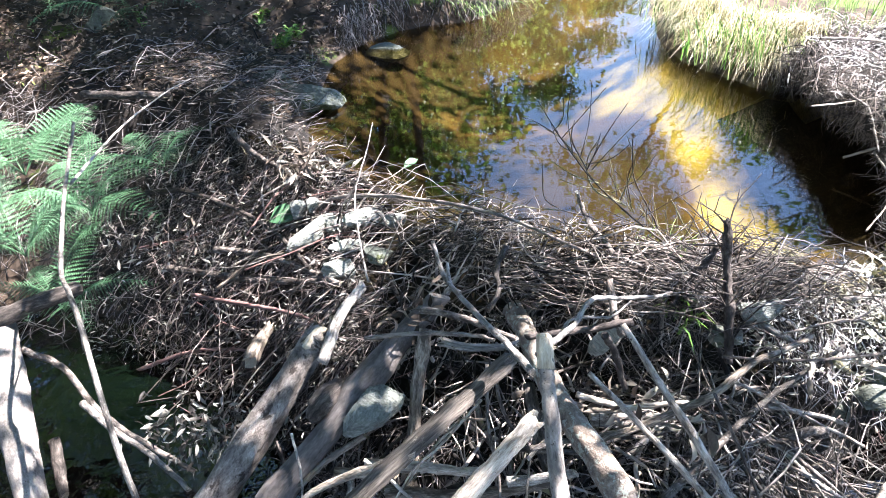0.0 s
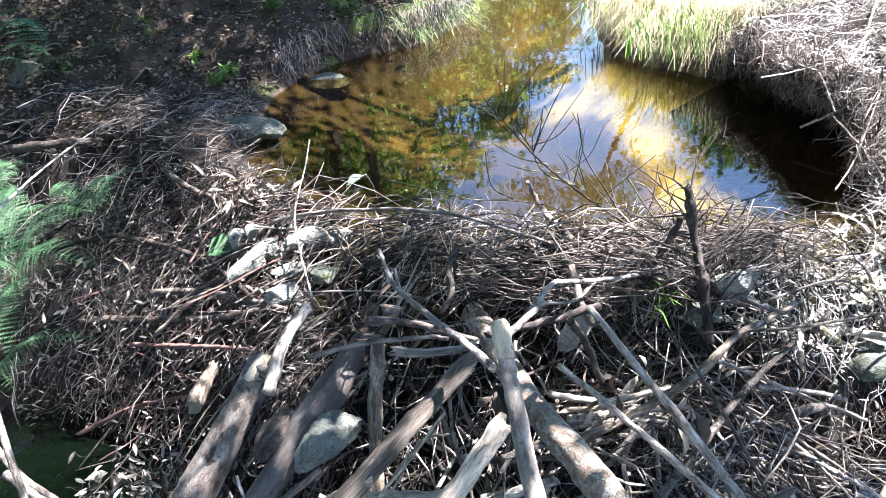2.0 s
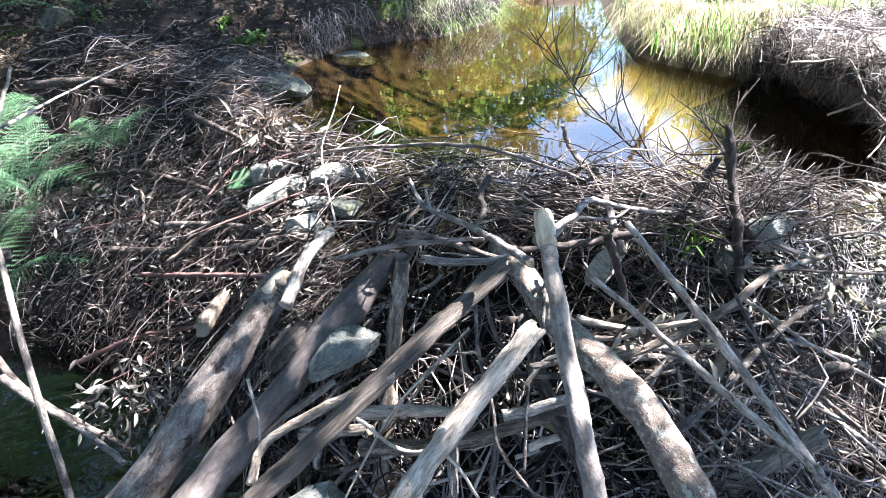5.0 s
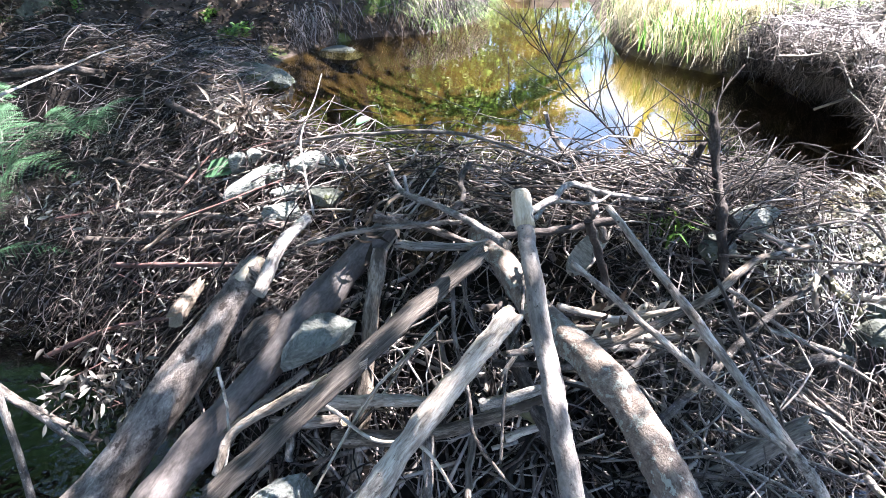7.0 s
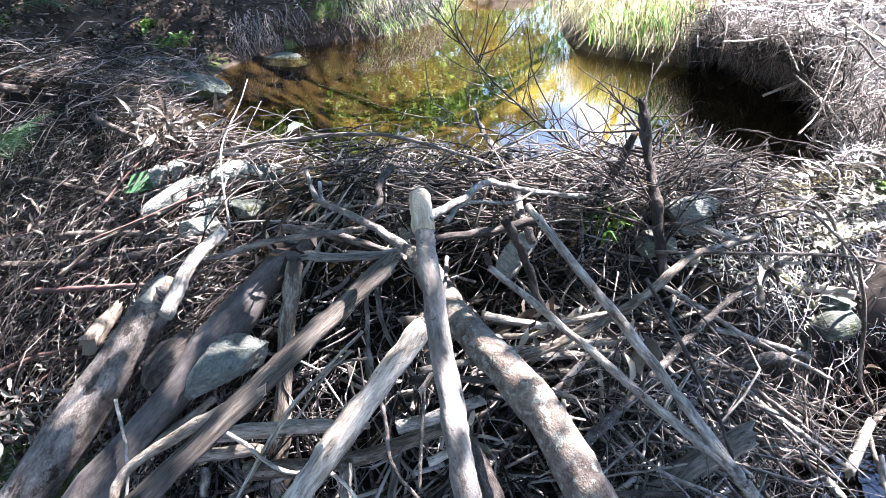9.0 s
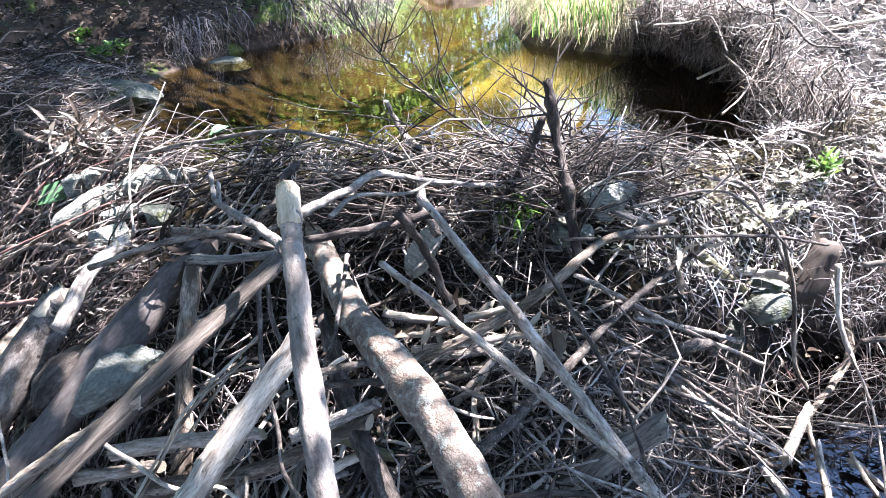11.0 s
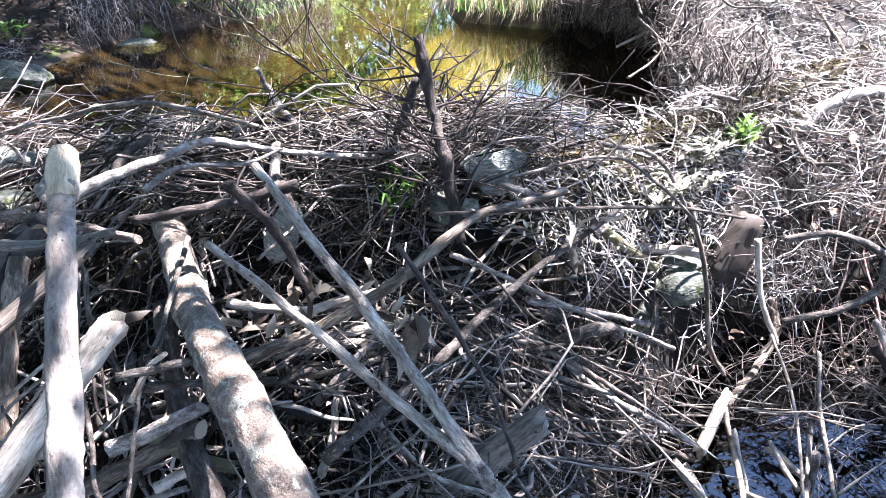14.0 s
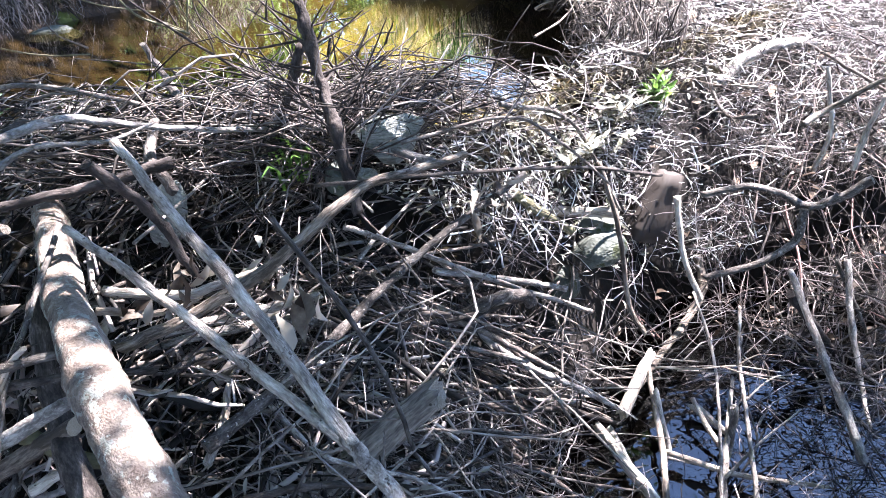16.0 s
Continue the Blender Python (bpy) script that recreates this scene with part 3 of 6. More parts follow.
p = np.stack([x, y, np.maximum(np.maximum(mound_top(x, y), pile(x, y)), land(x, y)) + rng.uniform(-0.03, 0.07, N)], -1)
d = rng.normal(0, 1, (N, 3)) * np.array([1, 1, 0.34]) + np.array([-0.2, -0.1, 0])
L, r = 0.04 + 0.26 * rng.uniform(0, 1, N) ** 1.8, 0.0006 + 0.0024 * rng.uniform(0, 1, N) ** 3
# Edge twigs and a random share get the dark shade tone.
shade_toned = ((x - lip(y) < 0.10 * rng.uniform(0, 1, N)) & (y > 2.4)) | (rng.uniform(0, 1, N) < 0.45)
twig_stuff("mound_twigs", p[shade_toned], d[shade_toned], L[shade_toned], r[shade_toned], ROOTS, "matted twigs and roots of the mound, coloured dark for shade", bend=0.4, shoots=1.2)
twig_stuff("mound_twigs", p[~shade_toned], d[~shade_toned], L[~shade_toned], r[~shade_toned], TWIGS_PALE, "bleached twigs heaped over the mound, toned paler for sun", bend=0.4, shoots=1.2)
N = 2400
y = 2.3 + 1.95 * rng.uniform(0, 1, N)
f = rng.uniform(0, 1, N) ** 0.6
top_z = mound_top(lip(y) + 0.05, y)
p = np.stack([lip(y) + 0.03 + 0.36 * (1 - f) + rng.normal(0, 0.03, N), y, np.maximum(top_z, 0.05) * (0.15 + 0.88 * f)], -1)
hang = np.array([-0.35, -0.25, -0.9]) + rng.normal(0, 0.35, (N, 3))
# Roots are darkened in colour for the shade of the undercut.
twig_stuff("hanging_roots", p, hang, rng.uniform(0.08, 0.34, N), 0.0009 + 0.0030 * rng.uniform(0, 1, N) ** 3, ROOTS, "thin roots hanging from the undercut mound, coloured dark for shade", bend=0.3, category="roots")

# ---- brush of the dam ----


def dam_brush(name, n, x0, x1, y0, y1, angle, spread, length, radius, depth, mat, label, keep=None):
    """Twigs strewn over the dam: angle (degrees in plan) of their run and its spread, at depths below and above the pile's top."""
    x, y = scatter(n, x0, x1, y0, y1)
    if keep is not None:
        ok = keep(x, y)
        x, y = x[ok], y[ok]
    bare = ((x - 1.80) / 0.16) ** 2 + ((y - 1.95) / 0.09) ** 2 < 1
    bare |= ((x - 1.15) / 0.20) ** 2 + ((y - 1.90) / 0.17) ** 2 < rng.uniform(0.3, 1.1, len(x))
    x, y = x[~bare], y[~bare]
    n = len(x)
    z = pile(x, y) + rng.uniform(depth[0], depth[1], n)
    a = np.radians(angle + rng.normal(0, spread, n))
    dx, dy = np.cos(a), np.sin(a)
    e = 0.05
    dz = (pile(x + e * dx, y + e * dy) - pile(x - e * dx, y - e * dy)) / (2 * e)
    steep = np.where(crest(x) - y < 0.1, 0.25, 1.2)
    d = np.stack([dx, dy, np.clip(dz, -steep, steep) + rng.normal(0, 0.16, n)], -1)
    L = rng.uniform(length[0], length[1], n)
    r = radius[0] + (radius[1] - radius[0]) * rng.uniform(0, 1, n) ** 2
    return twig_stuff(name, np.stack([x, y, z], -1), d, L, r, mat, label)


def on_face(x, y):
    d = crest(x) - y
    return (d > -0.28) & (d < 1.35)


def hollow(x, y):
    """Fewer twigs in the open framework of logs below the crest, none over the lower water."""
    d = crest(x) - y
    open_logs = (x > -0.55) & (x < 0.75) & (d > 0.45)
    keep = np.where(open_logs, 0.30, 1.0)
    return (d > -0.28) & (d < 1.35) & (rng.uniform(0, 1, len(x)) < keep) & (pile(x, y) > -0.86)


def framework(x, y):
    """The open framework of logs in the middle of the face."""
    d = crest(x) - y
    return (x > -0.6) & (x < 0.85) & (d > 0.3) & (d < 1.7)


def right_face(x, y):
    return (crest(x) - y > 0.1) & (pile(x, y) > -0.97)


# The deep layer is coloured darker to imitate shade between the logs.
dam_brush("packed_twigs", 1500, -0.75, 1.0, 0.5, 2.4, 85, 60, (0.12, 0.5), (0.0012, 0.006), (-0.30, -0.12), TWIGS_DARK, "twigs packed deep between the logs, coloured dark for shade", framework)
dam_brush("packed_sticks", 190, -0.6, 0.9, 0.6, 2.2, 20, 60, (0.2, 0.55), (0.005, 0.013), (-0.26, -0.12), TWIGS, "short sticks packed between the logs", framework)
dam_brush("dam_sticks", 320, -0.7, 1.3, 0.8, 2.9, 75, 60, (0.3, 0.8), (0.004, 0.011), (-0.26, -0.10), TWIGS, "thicker sticks packed inside the dam", on_face)
dam_brush("dam_twigs", 2100, -1.6, 1.3, 0.7, 3.8, 95, 55, (0.12, 0.55), (0.0012, 0.005), (-0.17, 0.01), TWIGS, "tangled grey-brown twigs forming the dam", hollow)
dam_brush("crest_twigs", 1100, -0.3, 1.8, 1.8, 2.9, 8, 34, (0.15, 0.6), (0.001, 0.0036), (-0.08, 0.02), TWIGS_DARK, "fine dark twigs woven along the dam crest", lambda x, y: (crest(x) - y < 0.25) & (crest(x) - y > np.where(x < 1.1, -0.25, -0.05)))
dam_brush("reddish_twigs", 2300, -1.7, -0.3, 1.5, 3.4, 10, 28, (0.12, 0.5), (0.001, 0.003), (-0.12, 0.04), TWIGS_RED, "thin reddish twigs matted on the dam", on_face)
dam_brush("nest_twigs", 620, 0.05, 0.85, 1.85, 2.6, 20, 60, (0.15, 0.5), (0.0014, 0.0042), (0.0, 0.10), TWIGS, "nest of curved brown twigs on the dam crest", lambda x, y: np.abs(crest(x) - 0.08 - y) < 0.2)
# Dark colour here imitates the shade on the lower face.
dam_brush("brush_twigs", 3200, 0.65, 2.6, 0.75, 2.1, 5, 40, (0.14, 0.55), (0.0009, 0.0028), (-0.30, -0.09), TWIGS_DARK, "fine brush at the foot of the dam, coloured dark for shade", right_face)
dam_brush("brush_twigs", 500, 0.65, 2.4, 0.75, 2.1, 10, 50, (0.10, 0.4), (0.0007, 0.002), (-0.18, -0.05), TWIGS, "fine grey brush at the foot of the dam", right_face)
dam_brush("bank_twigs", 1500, 1.3, 3.6, 1.6, 3.2, 60, 60, (0.06, 0.34), (0.0006, 0.0026), (-0.05, 0.08), TWIGS_PALE, "bleached twigs heaped on the bank, toned paler for sun", lambda x, y: (crest(x) - y < np.where(x < 2.2, 0.2, 0.4)) & (crest(x) - y > np.where(x < 1.95, 0.0, -0.4)))
dam_brush("bank_stems", 2600, 1.9, 4.2, 0.7, 3.0, 80, 50, (0.15, 0.55), (0.001, 0.0036), (-0.08, 0.12), TWIGS_RED, "thin dry stems leaning on the shaded bank", lambda x, y: (crest(x) - y < 2.0) & (crest(x) - y > 0.3))
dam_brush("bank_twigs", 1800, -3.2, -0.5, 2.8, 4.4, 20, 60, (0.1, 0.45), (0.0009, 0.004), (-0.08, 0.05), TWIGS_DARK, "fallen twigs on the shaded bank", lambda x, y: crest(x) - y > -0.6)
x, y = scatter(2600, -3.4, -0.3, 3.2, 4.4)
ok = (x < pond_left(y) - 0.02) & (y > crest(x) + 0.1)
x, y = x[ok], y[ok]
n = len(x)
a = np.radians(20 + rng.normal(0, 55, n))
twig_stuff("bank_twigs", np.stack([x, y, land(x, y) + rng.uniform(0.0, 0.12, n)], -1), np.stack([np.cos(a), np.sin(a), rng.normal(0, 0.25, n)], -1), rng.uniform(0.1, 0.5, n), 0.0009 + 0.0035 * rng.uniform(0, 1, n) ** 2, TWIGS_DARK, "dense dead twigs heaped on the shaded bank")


def spit(x, y):
    d = crest(x) - y
    return (d > -0.02) & (d < 0.24)


dam_brush("spit_twigs", 1050, 1.12, 2.1, 1.85, 2.4, 30, 60, (0.06, 0.30), (0.0007, 0.0026), (-0.02, 0.05), TWIGS_PALE, "bleached twigs along the low end of the dam crest, toned paler for sun", spit)
# drift over the lower water: dense at its edges, open in the middle
N = 2600
x, y = scatter(N, 0.5, 3.2, 0.3, 1.9)
ok = (pile(x, y) < -0.72) & (((x - 1.82) / 0.32) ** 2 + ((y - 1.45) / 0.30) ** 2 + 0.35 * rng.normal(0, 1, N) > 0.8)
x, y = x[ok], y[ok]
N = len(x)
a = np.radians(15 + rng.normal(0, 50, N))
twig_stuff("drift_twigs", np.stack([x, y, np.maximum(pile(x, y), -0.9) + rng.uniform(-0.02, 0.16, N)], -1), np.stack([np.cos(a), np.sin(a), rng.normal(0, 0.2, N)], -1), rng.uniform(0.1, 0.45, N), 0.0008 + 0.002 * rng.uniform(0, 1, N) ** 2, TWIGS_DARK, "fine dark twigs drifted over the lower water")
# dead fine twigs round the snag and along the crest
N = 240
p = np.stack([rng.normal(1.10, 0.22, N), rng.normal(2.02, 0.08, N), rng.uniform(0.0, 0.14, N)], -1)
twig_stuff("snag_brush", p, np.array([0.5, 0.1, 0.45]) + rng.normal(0, 0.55, (N, 3)), rng.uniform(0.1, 0.38, N), 0.0012 + 0.0022 * rng.uniform(0, 1, N) ** 2, TWIGS_DARK, "dark bare twigs round the standing snag", shoots=1.5)
N = 420
p = np.stack([rng.uniform(0.4, 1.45, N), rng.normal(2.08, 0.07, N), rng.uniform(0.03, 0.10, N)], -1)
twig_stuff("crest_stems", p, np.array([1.0, -0.12, -0.18]) + rng.normal(0, 0.16, (N, 3)), rng.uniform(0.25, 0.6, N), 0.0014 + 0.0024 * rng.uniform(0, 1, N) ** 2, ROOTS, "dark bare stems lying along the dam crest")

# ---- the sticks and logs that show singly ----
# pale sticks standing and lying in the lower water
branch("drift_stick", [(1.600, 1.580, -0.830), (1.622, 1.440, -0.858), (1.645, 1.290, -0.880)], 0.0130, 0.0160, WOOD_PALE, "pale barkless stick lying in the stream", ragged=True)
branch("drift_stick", [(1.845, 1.720, -0.790), (1.790, 1.590, -0.810), (1.735, 1.450, -0.830), (1.660, 1.290, -0.890)], 0.0070, 0.0100, WOOD_PALE, "pale stick slanting into the stream", ragged=True)
slanting = branch("slanting_stem", [(2.160, 1.730, -0.660), (2.050, 1.570, -0.720), (1.940, 1.370, -0.770), (1.830, 1.150, -0.880)], 0.0050, 0.0065, BARK_PALE, "long pale bare stem slanting into the stream", ragged=True)
branch("side_shoot", [(1.975, 1.440, -0.750), (2.060, 1.450, -0.700), (2.130, 1.430, -0.690)], 0.0030, 0.0014, BARK_PALE, "", parent=slanting)
branch("slanting_stem", [(2.060, 1.830, -0.640), (1.990, 1.610, -0.710), (1.850, 1.360, -0.780), (1.760, 1.210, -0.880)], 0.0042, 0.0050, BARK_PALE, "thin pale bare stem slanting into the stream", ragged=True)
forked = branch("forked_stick", [(1.780, 1.240, -0.900), (1.875, 1.365, -0.840), (2.045, 1.580, -0.790)], 0.0120, 0.0050, BARK_PALE, "forked pale stem standing in the stream", ragged=True)
branch("side_shoot", [(1.835, 1.310, -0.860), (1.950, 1.330, -0.790), (2.070, 1.340, -0.720)], 0.0055, 0.0022, BARK_PALE, "", parent=forked)
branch("drift_stick", [(1.740, 1.450, -0.860), (1.870, 1.320, -0.865), (1.960, 1.260, -0.860), (2.060, 1.200, -0.860)], 0.0090, 0.0060, WOOD_PALE, "pale crooked stick afloat on the stream", ragged=True)
fine_twig = branch("bare_twig", [(1.820, 1.640, -0.730), (1.900, 1.560, -0.700), (2.000, 1.520, -0.690), (2.100, 1.450, -0.690)], 0.0034, 0.0014, WOOD_PALE, "fine pale twig forking over the stream")
branch("side_shoot", [(1.960, 1.535, -0.690), (2.030, 1.470, -0.700), (2.110, 1.380, -0.680)], 0.0022, 0.0010, WOOD_PALE, "", parent=fine_twig)
branch("side_shoot", [(2.000, 1.520, -0.690), (2.060, 1.510, -0.660), (2.120, 1.480, -0.660)], 0.0020, 0.0010, WOOD_PALE, "", parent=fine_twig)
branch("drift_stick", [(1.880, 1.760, -0.780), (1.790, 1.680, -0.790), (1.690, 1.590, -0.830)], 0.0140, 0.0180, WOOD_PALE, "short pale stick lying at the stream's edge", ragged=True)
branch("drift_stick", [(1.920, 1.590, -0.840), (1.905, 1.510, -0.850), (1.900, 1.420, -0.870)], 0.0070, 0.0080, WOOD_PALE, "short pale stick lying in the stream", ragged=True)
branch("leaning_stem", [(2.240, 1.640, -0.500), (2.140, 1.360, -0.600), (2.080, 1.140, -0.720)], 0.0100, 0.0120, BARK_GREY, "dark grey stem leaning down the shaded bank")
big_log = branch("log", [(-1.130, 1.410, -0.860), (-0.950, 1.593, -0.669), (-0.740, 1.810, -0.440), (-0.550, 2.020, -0.230), (-0.500, 2.070, -0.180)], 0.0800, 0.0520, BARK_PATCHY, "thick weathered log with peeling bark, cut end up on the dam", knots=3)
branch("broken_end", [(-0.555, 2.000, -0.190), (-0.520, 2.040, -0.165), (-0.495, 2.065, -0.150)], 0.0260, 0.0200, WOOD_FRESH, "pale splintered wood at the broken end", ragged=True, parent=big_log)
dark_log = branch("log", [(-0.900, 1.320, -0.780), (-0.715, 1.490, -0.581), (-0.450, 1.720, -0.360), (-0.200, 1.940, -0.150), (-0.016, 2.078, -0.006)], 0.0680, 0.0400, BARK_DUSKY, "dark smooth log lying beside the thick weathered log", knots=4)


def burl():
    """A lumpy dark swelling on the side of the smooth log."""
    p = spline([(-0.520, 1.760, -0.345), (-0.460, 1.800, -0.290), (-0.390, 1.860, -0.240)], 13)
    v, q, c = tubes(p[None], (0.058 * np.sin(np.linspace(0.25, 2.95, 13)) ** 0.7)[None], 14)
    v = v + rng.normal(0, 0.0025, v.shape)
    ob = mesh_object("burl", v, [q, c], BARK_DARK, parent=dark_log)
    add_grain(ob, 13, 14, np.full(13, 0.05), 0.15)
    return tagged(ob, "rough dark burl on the smooth log")


burl()
branch("split_plank", [(-0.500, 1.200, -0.360), (-0.250, 1.360, -0.210), (0.000, 1.500, -0.050), (0.215, 1.620, 0.080)], 0.0360, 0.0340, WOOD_DARK, "flat dark grey split plank of wood with a ragged end", flat=.45, ragged=True)
gnawed_log = branch("log", [(0.290, 1.412, 0.285), (0.293, 1.325, 0.216), (0.306, 1.095, 0.032), (0.320, 0.925, -0.100), (0.330, 0.785, -0.230)], 0.0215, 0.0275, BARK_SMOOTH, "straight grey log with a gnawed pale tip")
branch("log", [(0.270, 2.060, -0.060), (0.310, 1.930, -0.070), (0.365, 1.700, -0.100), (0.420, 1.533, -0.115), (0.480, 1.360, -0.115), (0.535, 1.225, -0.140), (0.590, 1.100, -0.220), (0.660, 0.920, -0.360)], 0.0410, 0.0480, BARK_LICHEN, "brown log with pale lichen patches on its bark")
branch("log", [(0.300, 1.720, -0.140), (0.340, 1.500, -0.270), (0.400, 1.320, -0.360), (0.460, 1.150, -0.470)], 0.0240, 0.0280, BARK_DARK, "dark bent log under the lichen-covered log")
fork = branch("forked_branch", [(0.580, 1.650, 0.200), (0.690, 1.470, 0.070), (0.810, 1.290, -0.075), (0.905, 1.105, -0.200), (0.945, 1.050, -0.250), (0.990, 0.990, -0.340)], 0.0105, 0.0165, BARK_PALE, "long forked grey-brown branch with a thick stem")
branch("arm", [(0.465, 1.560, 0.075), (0.600, 1.430, -0.010), (0.760, 1.260, -0.120), (0.900, 1.105, -0.205), (0.935, 1.060, -0.240)], 0.0095, 0.0125, BARK_PALE, "", parent=fork)
silver = branch("silver_branch", [(0.275, 1.470, 0.245), (0.345, 1.530, 0.256), (0.412, 1.600, 0.255), (0.490, 1.730, 0.240), (0.616, 1.817, 0.175), (0.820, 1.920, 0.100), (1.000, 2.050, 0.050)], 0.0100, 0.0060, BARK_SILVER, "arched silvery branch resting on the gnawed log tip")
branch("side_branch", [(0.360, 1.600, 0.190), (0.430, 1.680, 0.205), (0.550, 1.700, 0.190), (0.640, 1.780, 0.190)], 0.0075, 0.0030, BARK_SILVER, "", parent=silver)
branch("branch", [(0.640, 1.300, -0.320), (0.900, 1.500, -0.290), (1.150, 1.680, -0.220), (1.520, 1.880, -0.140)], 0.0150, 0.0080, BARK_GREY, "straight grey stick laid across the dam face")
branch("broken_log", [(1.104, 1.309, -0.337), (1.007, 1.315, -0.400), (0.904, 1.307, -0.470), (0.790, 1.310, -0.540)], 0.0313, 0.0396, WOOD_GREY, "pale broken log with a splintered end over the water", ragged=True)
branch("curved_branch", [(1.340, 1.820, -0.030), (1.190, 1.730, -0.010), (1.050, 1.660, 0.000), (0.900, 1.570, -0.050), (0.790, 1.560, -0.110), (0.620, 1.520, -0.160), (0.500, 1.500, -0.180)], 0.0115, 0.0165, WOOD_PALE, "pale curved branch with stripped bark")
branch("crooked_stick", [(1.470, 1.730, -0.465), (1.455, 1.720, -0.430), (1.400, 1.700, -0.405), (1.328, 1.683, -0.400), (1.240, 1.720, -0.460), (1.160, 1.800, -0.540)], 0.0190, 0.0170, BARK_GREY, "grey crooked stick with a hooked end")
branch("rod", [(-0.070, 1.950, -0.070), (-0.100, 1.830, -0.200), (-0.130, 1.700, -0.420), (-0.170, 1.580, -0.630), (-0.200, 1.500, -0.760)], 0.0250, 0.0270, WOOD_PALE, "upright pale rod of wood leaning on the dam", knots=2)
branch("broken_log", [(0.285, 1.450, -0.015), (0.160, 1.380, -0.130), (0.020, 1.300, -0.270), (-0.100, 1.220, -0.400), (-0.190, 1.160, -0.490)], 0.0280, 0.0360, WOOD_PALE, "pale broken log lying aslant with a splintered tip", ragged=True)
branch("branch", [(-0.530, 1.360, -0.440), (-0.480, 1.425, -0.345), (-0.300, 1.430, -0.235), (-0.103, 1.410, -0.125)], 0.0120, 0.0160, WOOD_PALE, "bent pale stick with stripped bark")
knobbly = branch("forked_branch", [(-0.040, 2.280, 0.115), (0.010, 2.050, 0.100), (0.123, 1.720, 0.178), (0.200, 1.580, 0.185), (0.262, 1.450, 0.190)], 0.0080, 0.0135, BARK_SILVER, "knobbly silver branch with forked tip")
branch("stub", [(0.018, 2.100, 0.135), (0.030, 2.000, 0.105), (0.060, 1.920, 0.130)], 0.0060, 0.0100, BARK_SILVER, "", parent=knobbly)
branch("branch", [(-0.280, 1.780, 0.050), (-0.080, 1.720, 0.120), (0.090, 1.660, 0.160), (0.160, 1.600, 0.190)], 0.0085, 0.0060, BARK_DARK, "thin dark stick lying across the logs")
branch("arched_branch", [(-0.760, 2.900, -0.190), (-0.620, 2.880, -0.070), (-0.450, 2.820, 0.030), (-0.100, 2.600, 0.130), (0.220, 2.330, 0.210), (0.500, 2.150, 0.170), (0.720, 2.100, 0.080)], 0.0115, 0.0050, BARK_DARK, "arched grey branch over the dam crest")
branch("standing_stick", [(-0.316, 2.254, -0.064), (-0.370, 2.500, 0.030), (-0.400, 2.750, 0.090), (-0.360, 3.000, 0.180), (-0.338, 3.170, 0.250)], 0.0048, 0.0025, BARK_GREY, "thin curved stick standing on the stones")
snag = branch("dead_snag", [(1.045, 1.785, -0.120), (1.030, 1.865, 0.080), (1.016, 1.930, 0.220), (1.004, 1.985, 0.372)], 0.0150, 0.0120, BARK_BLACK, "dark rough dead snag standing on the dam crest with bare twigs", ragged=True, knots=9)
branch("limb", [(0.860, 1.950, 0.020), (0.900, 1.975, 0.090), (0.945, 1.975, 0.170), (0.990, 1.985, 0.270)], 0.0120, 0.0110, BARK_BLACK, "", knots=4, parent=snag)
branch("twig", [(1.010, 1.960, 0.270), (0.940, 1.935, 0.330), (0.880, 1.920, 0.380)], 0.0036, 0.0014, BARK_BLACK, "", parent=snag)
branch("twig", [(1.015, 1.960, 0.250), (1.060, 1.975, 0.320), (1.100, 2.000, 0.370)], 0.0036, 0.0014, BARK_BLACK, "", parent=snag)
branch("twig", [(1.020, 1.940, 0.190), (1.100, 1.965, 0.225), (1.180, 2.000, 0.262), (1.240, 2.050, 0.255)], 0.0036, 0.0014, BARK_BLACK, "", parent=snag)
branch("twig", [(1.030, 1.920, 0.150), (1.120, 1.950, 0.180), (1.200, 1.990, 0.240)], 0.0036, 0.0014, BARK_BLACK, "", parent=snag)
branch("twig", [(1.020, 1.940, 0.200), (0.950, 1.950, 0.225), (0.880, 1.930, 0.260)], 0.0036, 0.0014, BARK_BLACK, "", parent=snag)
branch("twig", [(1.030, 1.900, 0.100), (0.950, 1.915, 0.150), (0.870, 1.900, 0.220)], 0.0036, 0.0014, BARK_BLACK, "", parent=snag)
branch("twig", [(1.010, 1.950, 0.300), (1.060, 1.960, 0.360)], 0.0036, 0.0014, BARK_BLACK, "", parent=snag)
branch("twig", [(1.035, 1.880, 0.060), (1.150, 1.930, 0.110), (1.250, 1.980, 0.155), (1.330, 2.000, 0.150)], 0.0036, 0.0014, BARK_BLACK, "", parent=snag)
branch("twig", [(1.030, 1.900, 0.120), (1.170, 1.950, 0.165), (1.300, 2.030, 0.210)], 0.0036, 0.0014, BARK_BLACK, "", parent=snag)
branch("twig", [(0.930, 1.970, 0.150), (0.860, 1.950, 0.240)], 0.0036, 0.0014, BARK_BLACK, "", parent=snag)
branch("twig", [(0.970, 1.980, 0.220), (0.950, 1.980, 0.320)], 0.0036, 0.0014, BARK_BLACK, "", parent=snag)
branch("twig", [(1.120, 1.970, 0.225), (1.170, 1.990, 0.300)], 0.0036, 0.0014, BARK_BLACK, "", parent=snag)
branch("twig", [(0.955, 1.940, 0.310), (0.890, 1.930, 0.315)], 0.0036, 0.0014, BARK_BLACK, "", parent=snag)
branch("twig", [(1.100, 1.965, 0.225), (1.130, 1.970, 0.180)], 0.0036, 0.0014, BARK_BLACK, "", parent=snag)
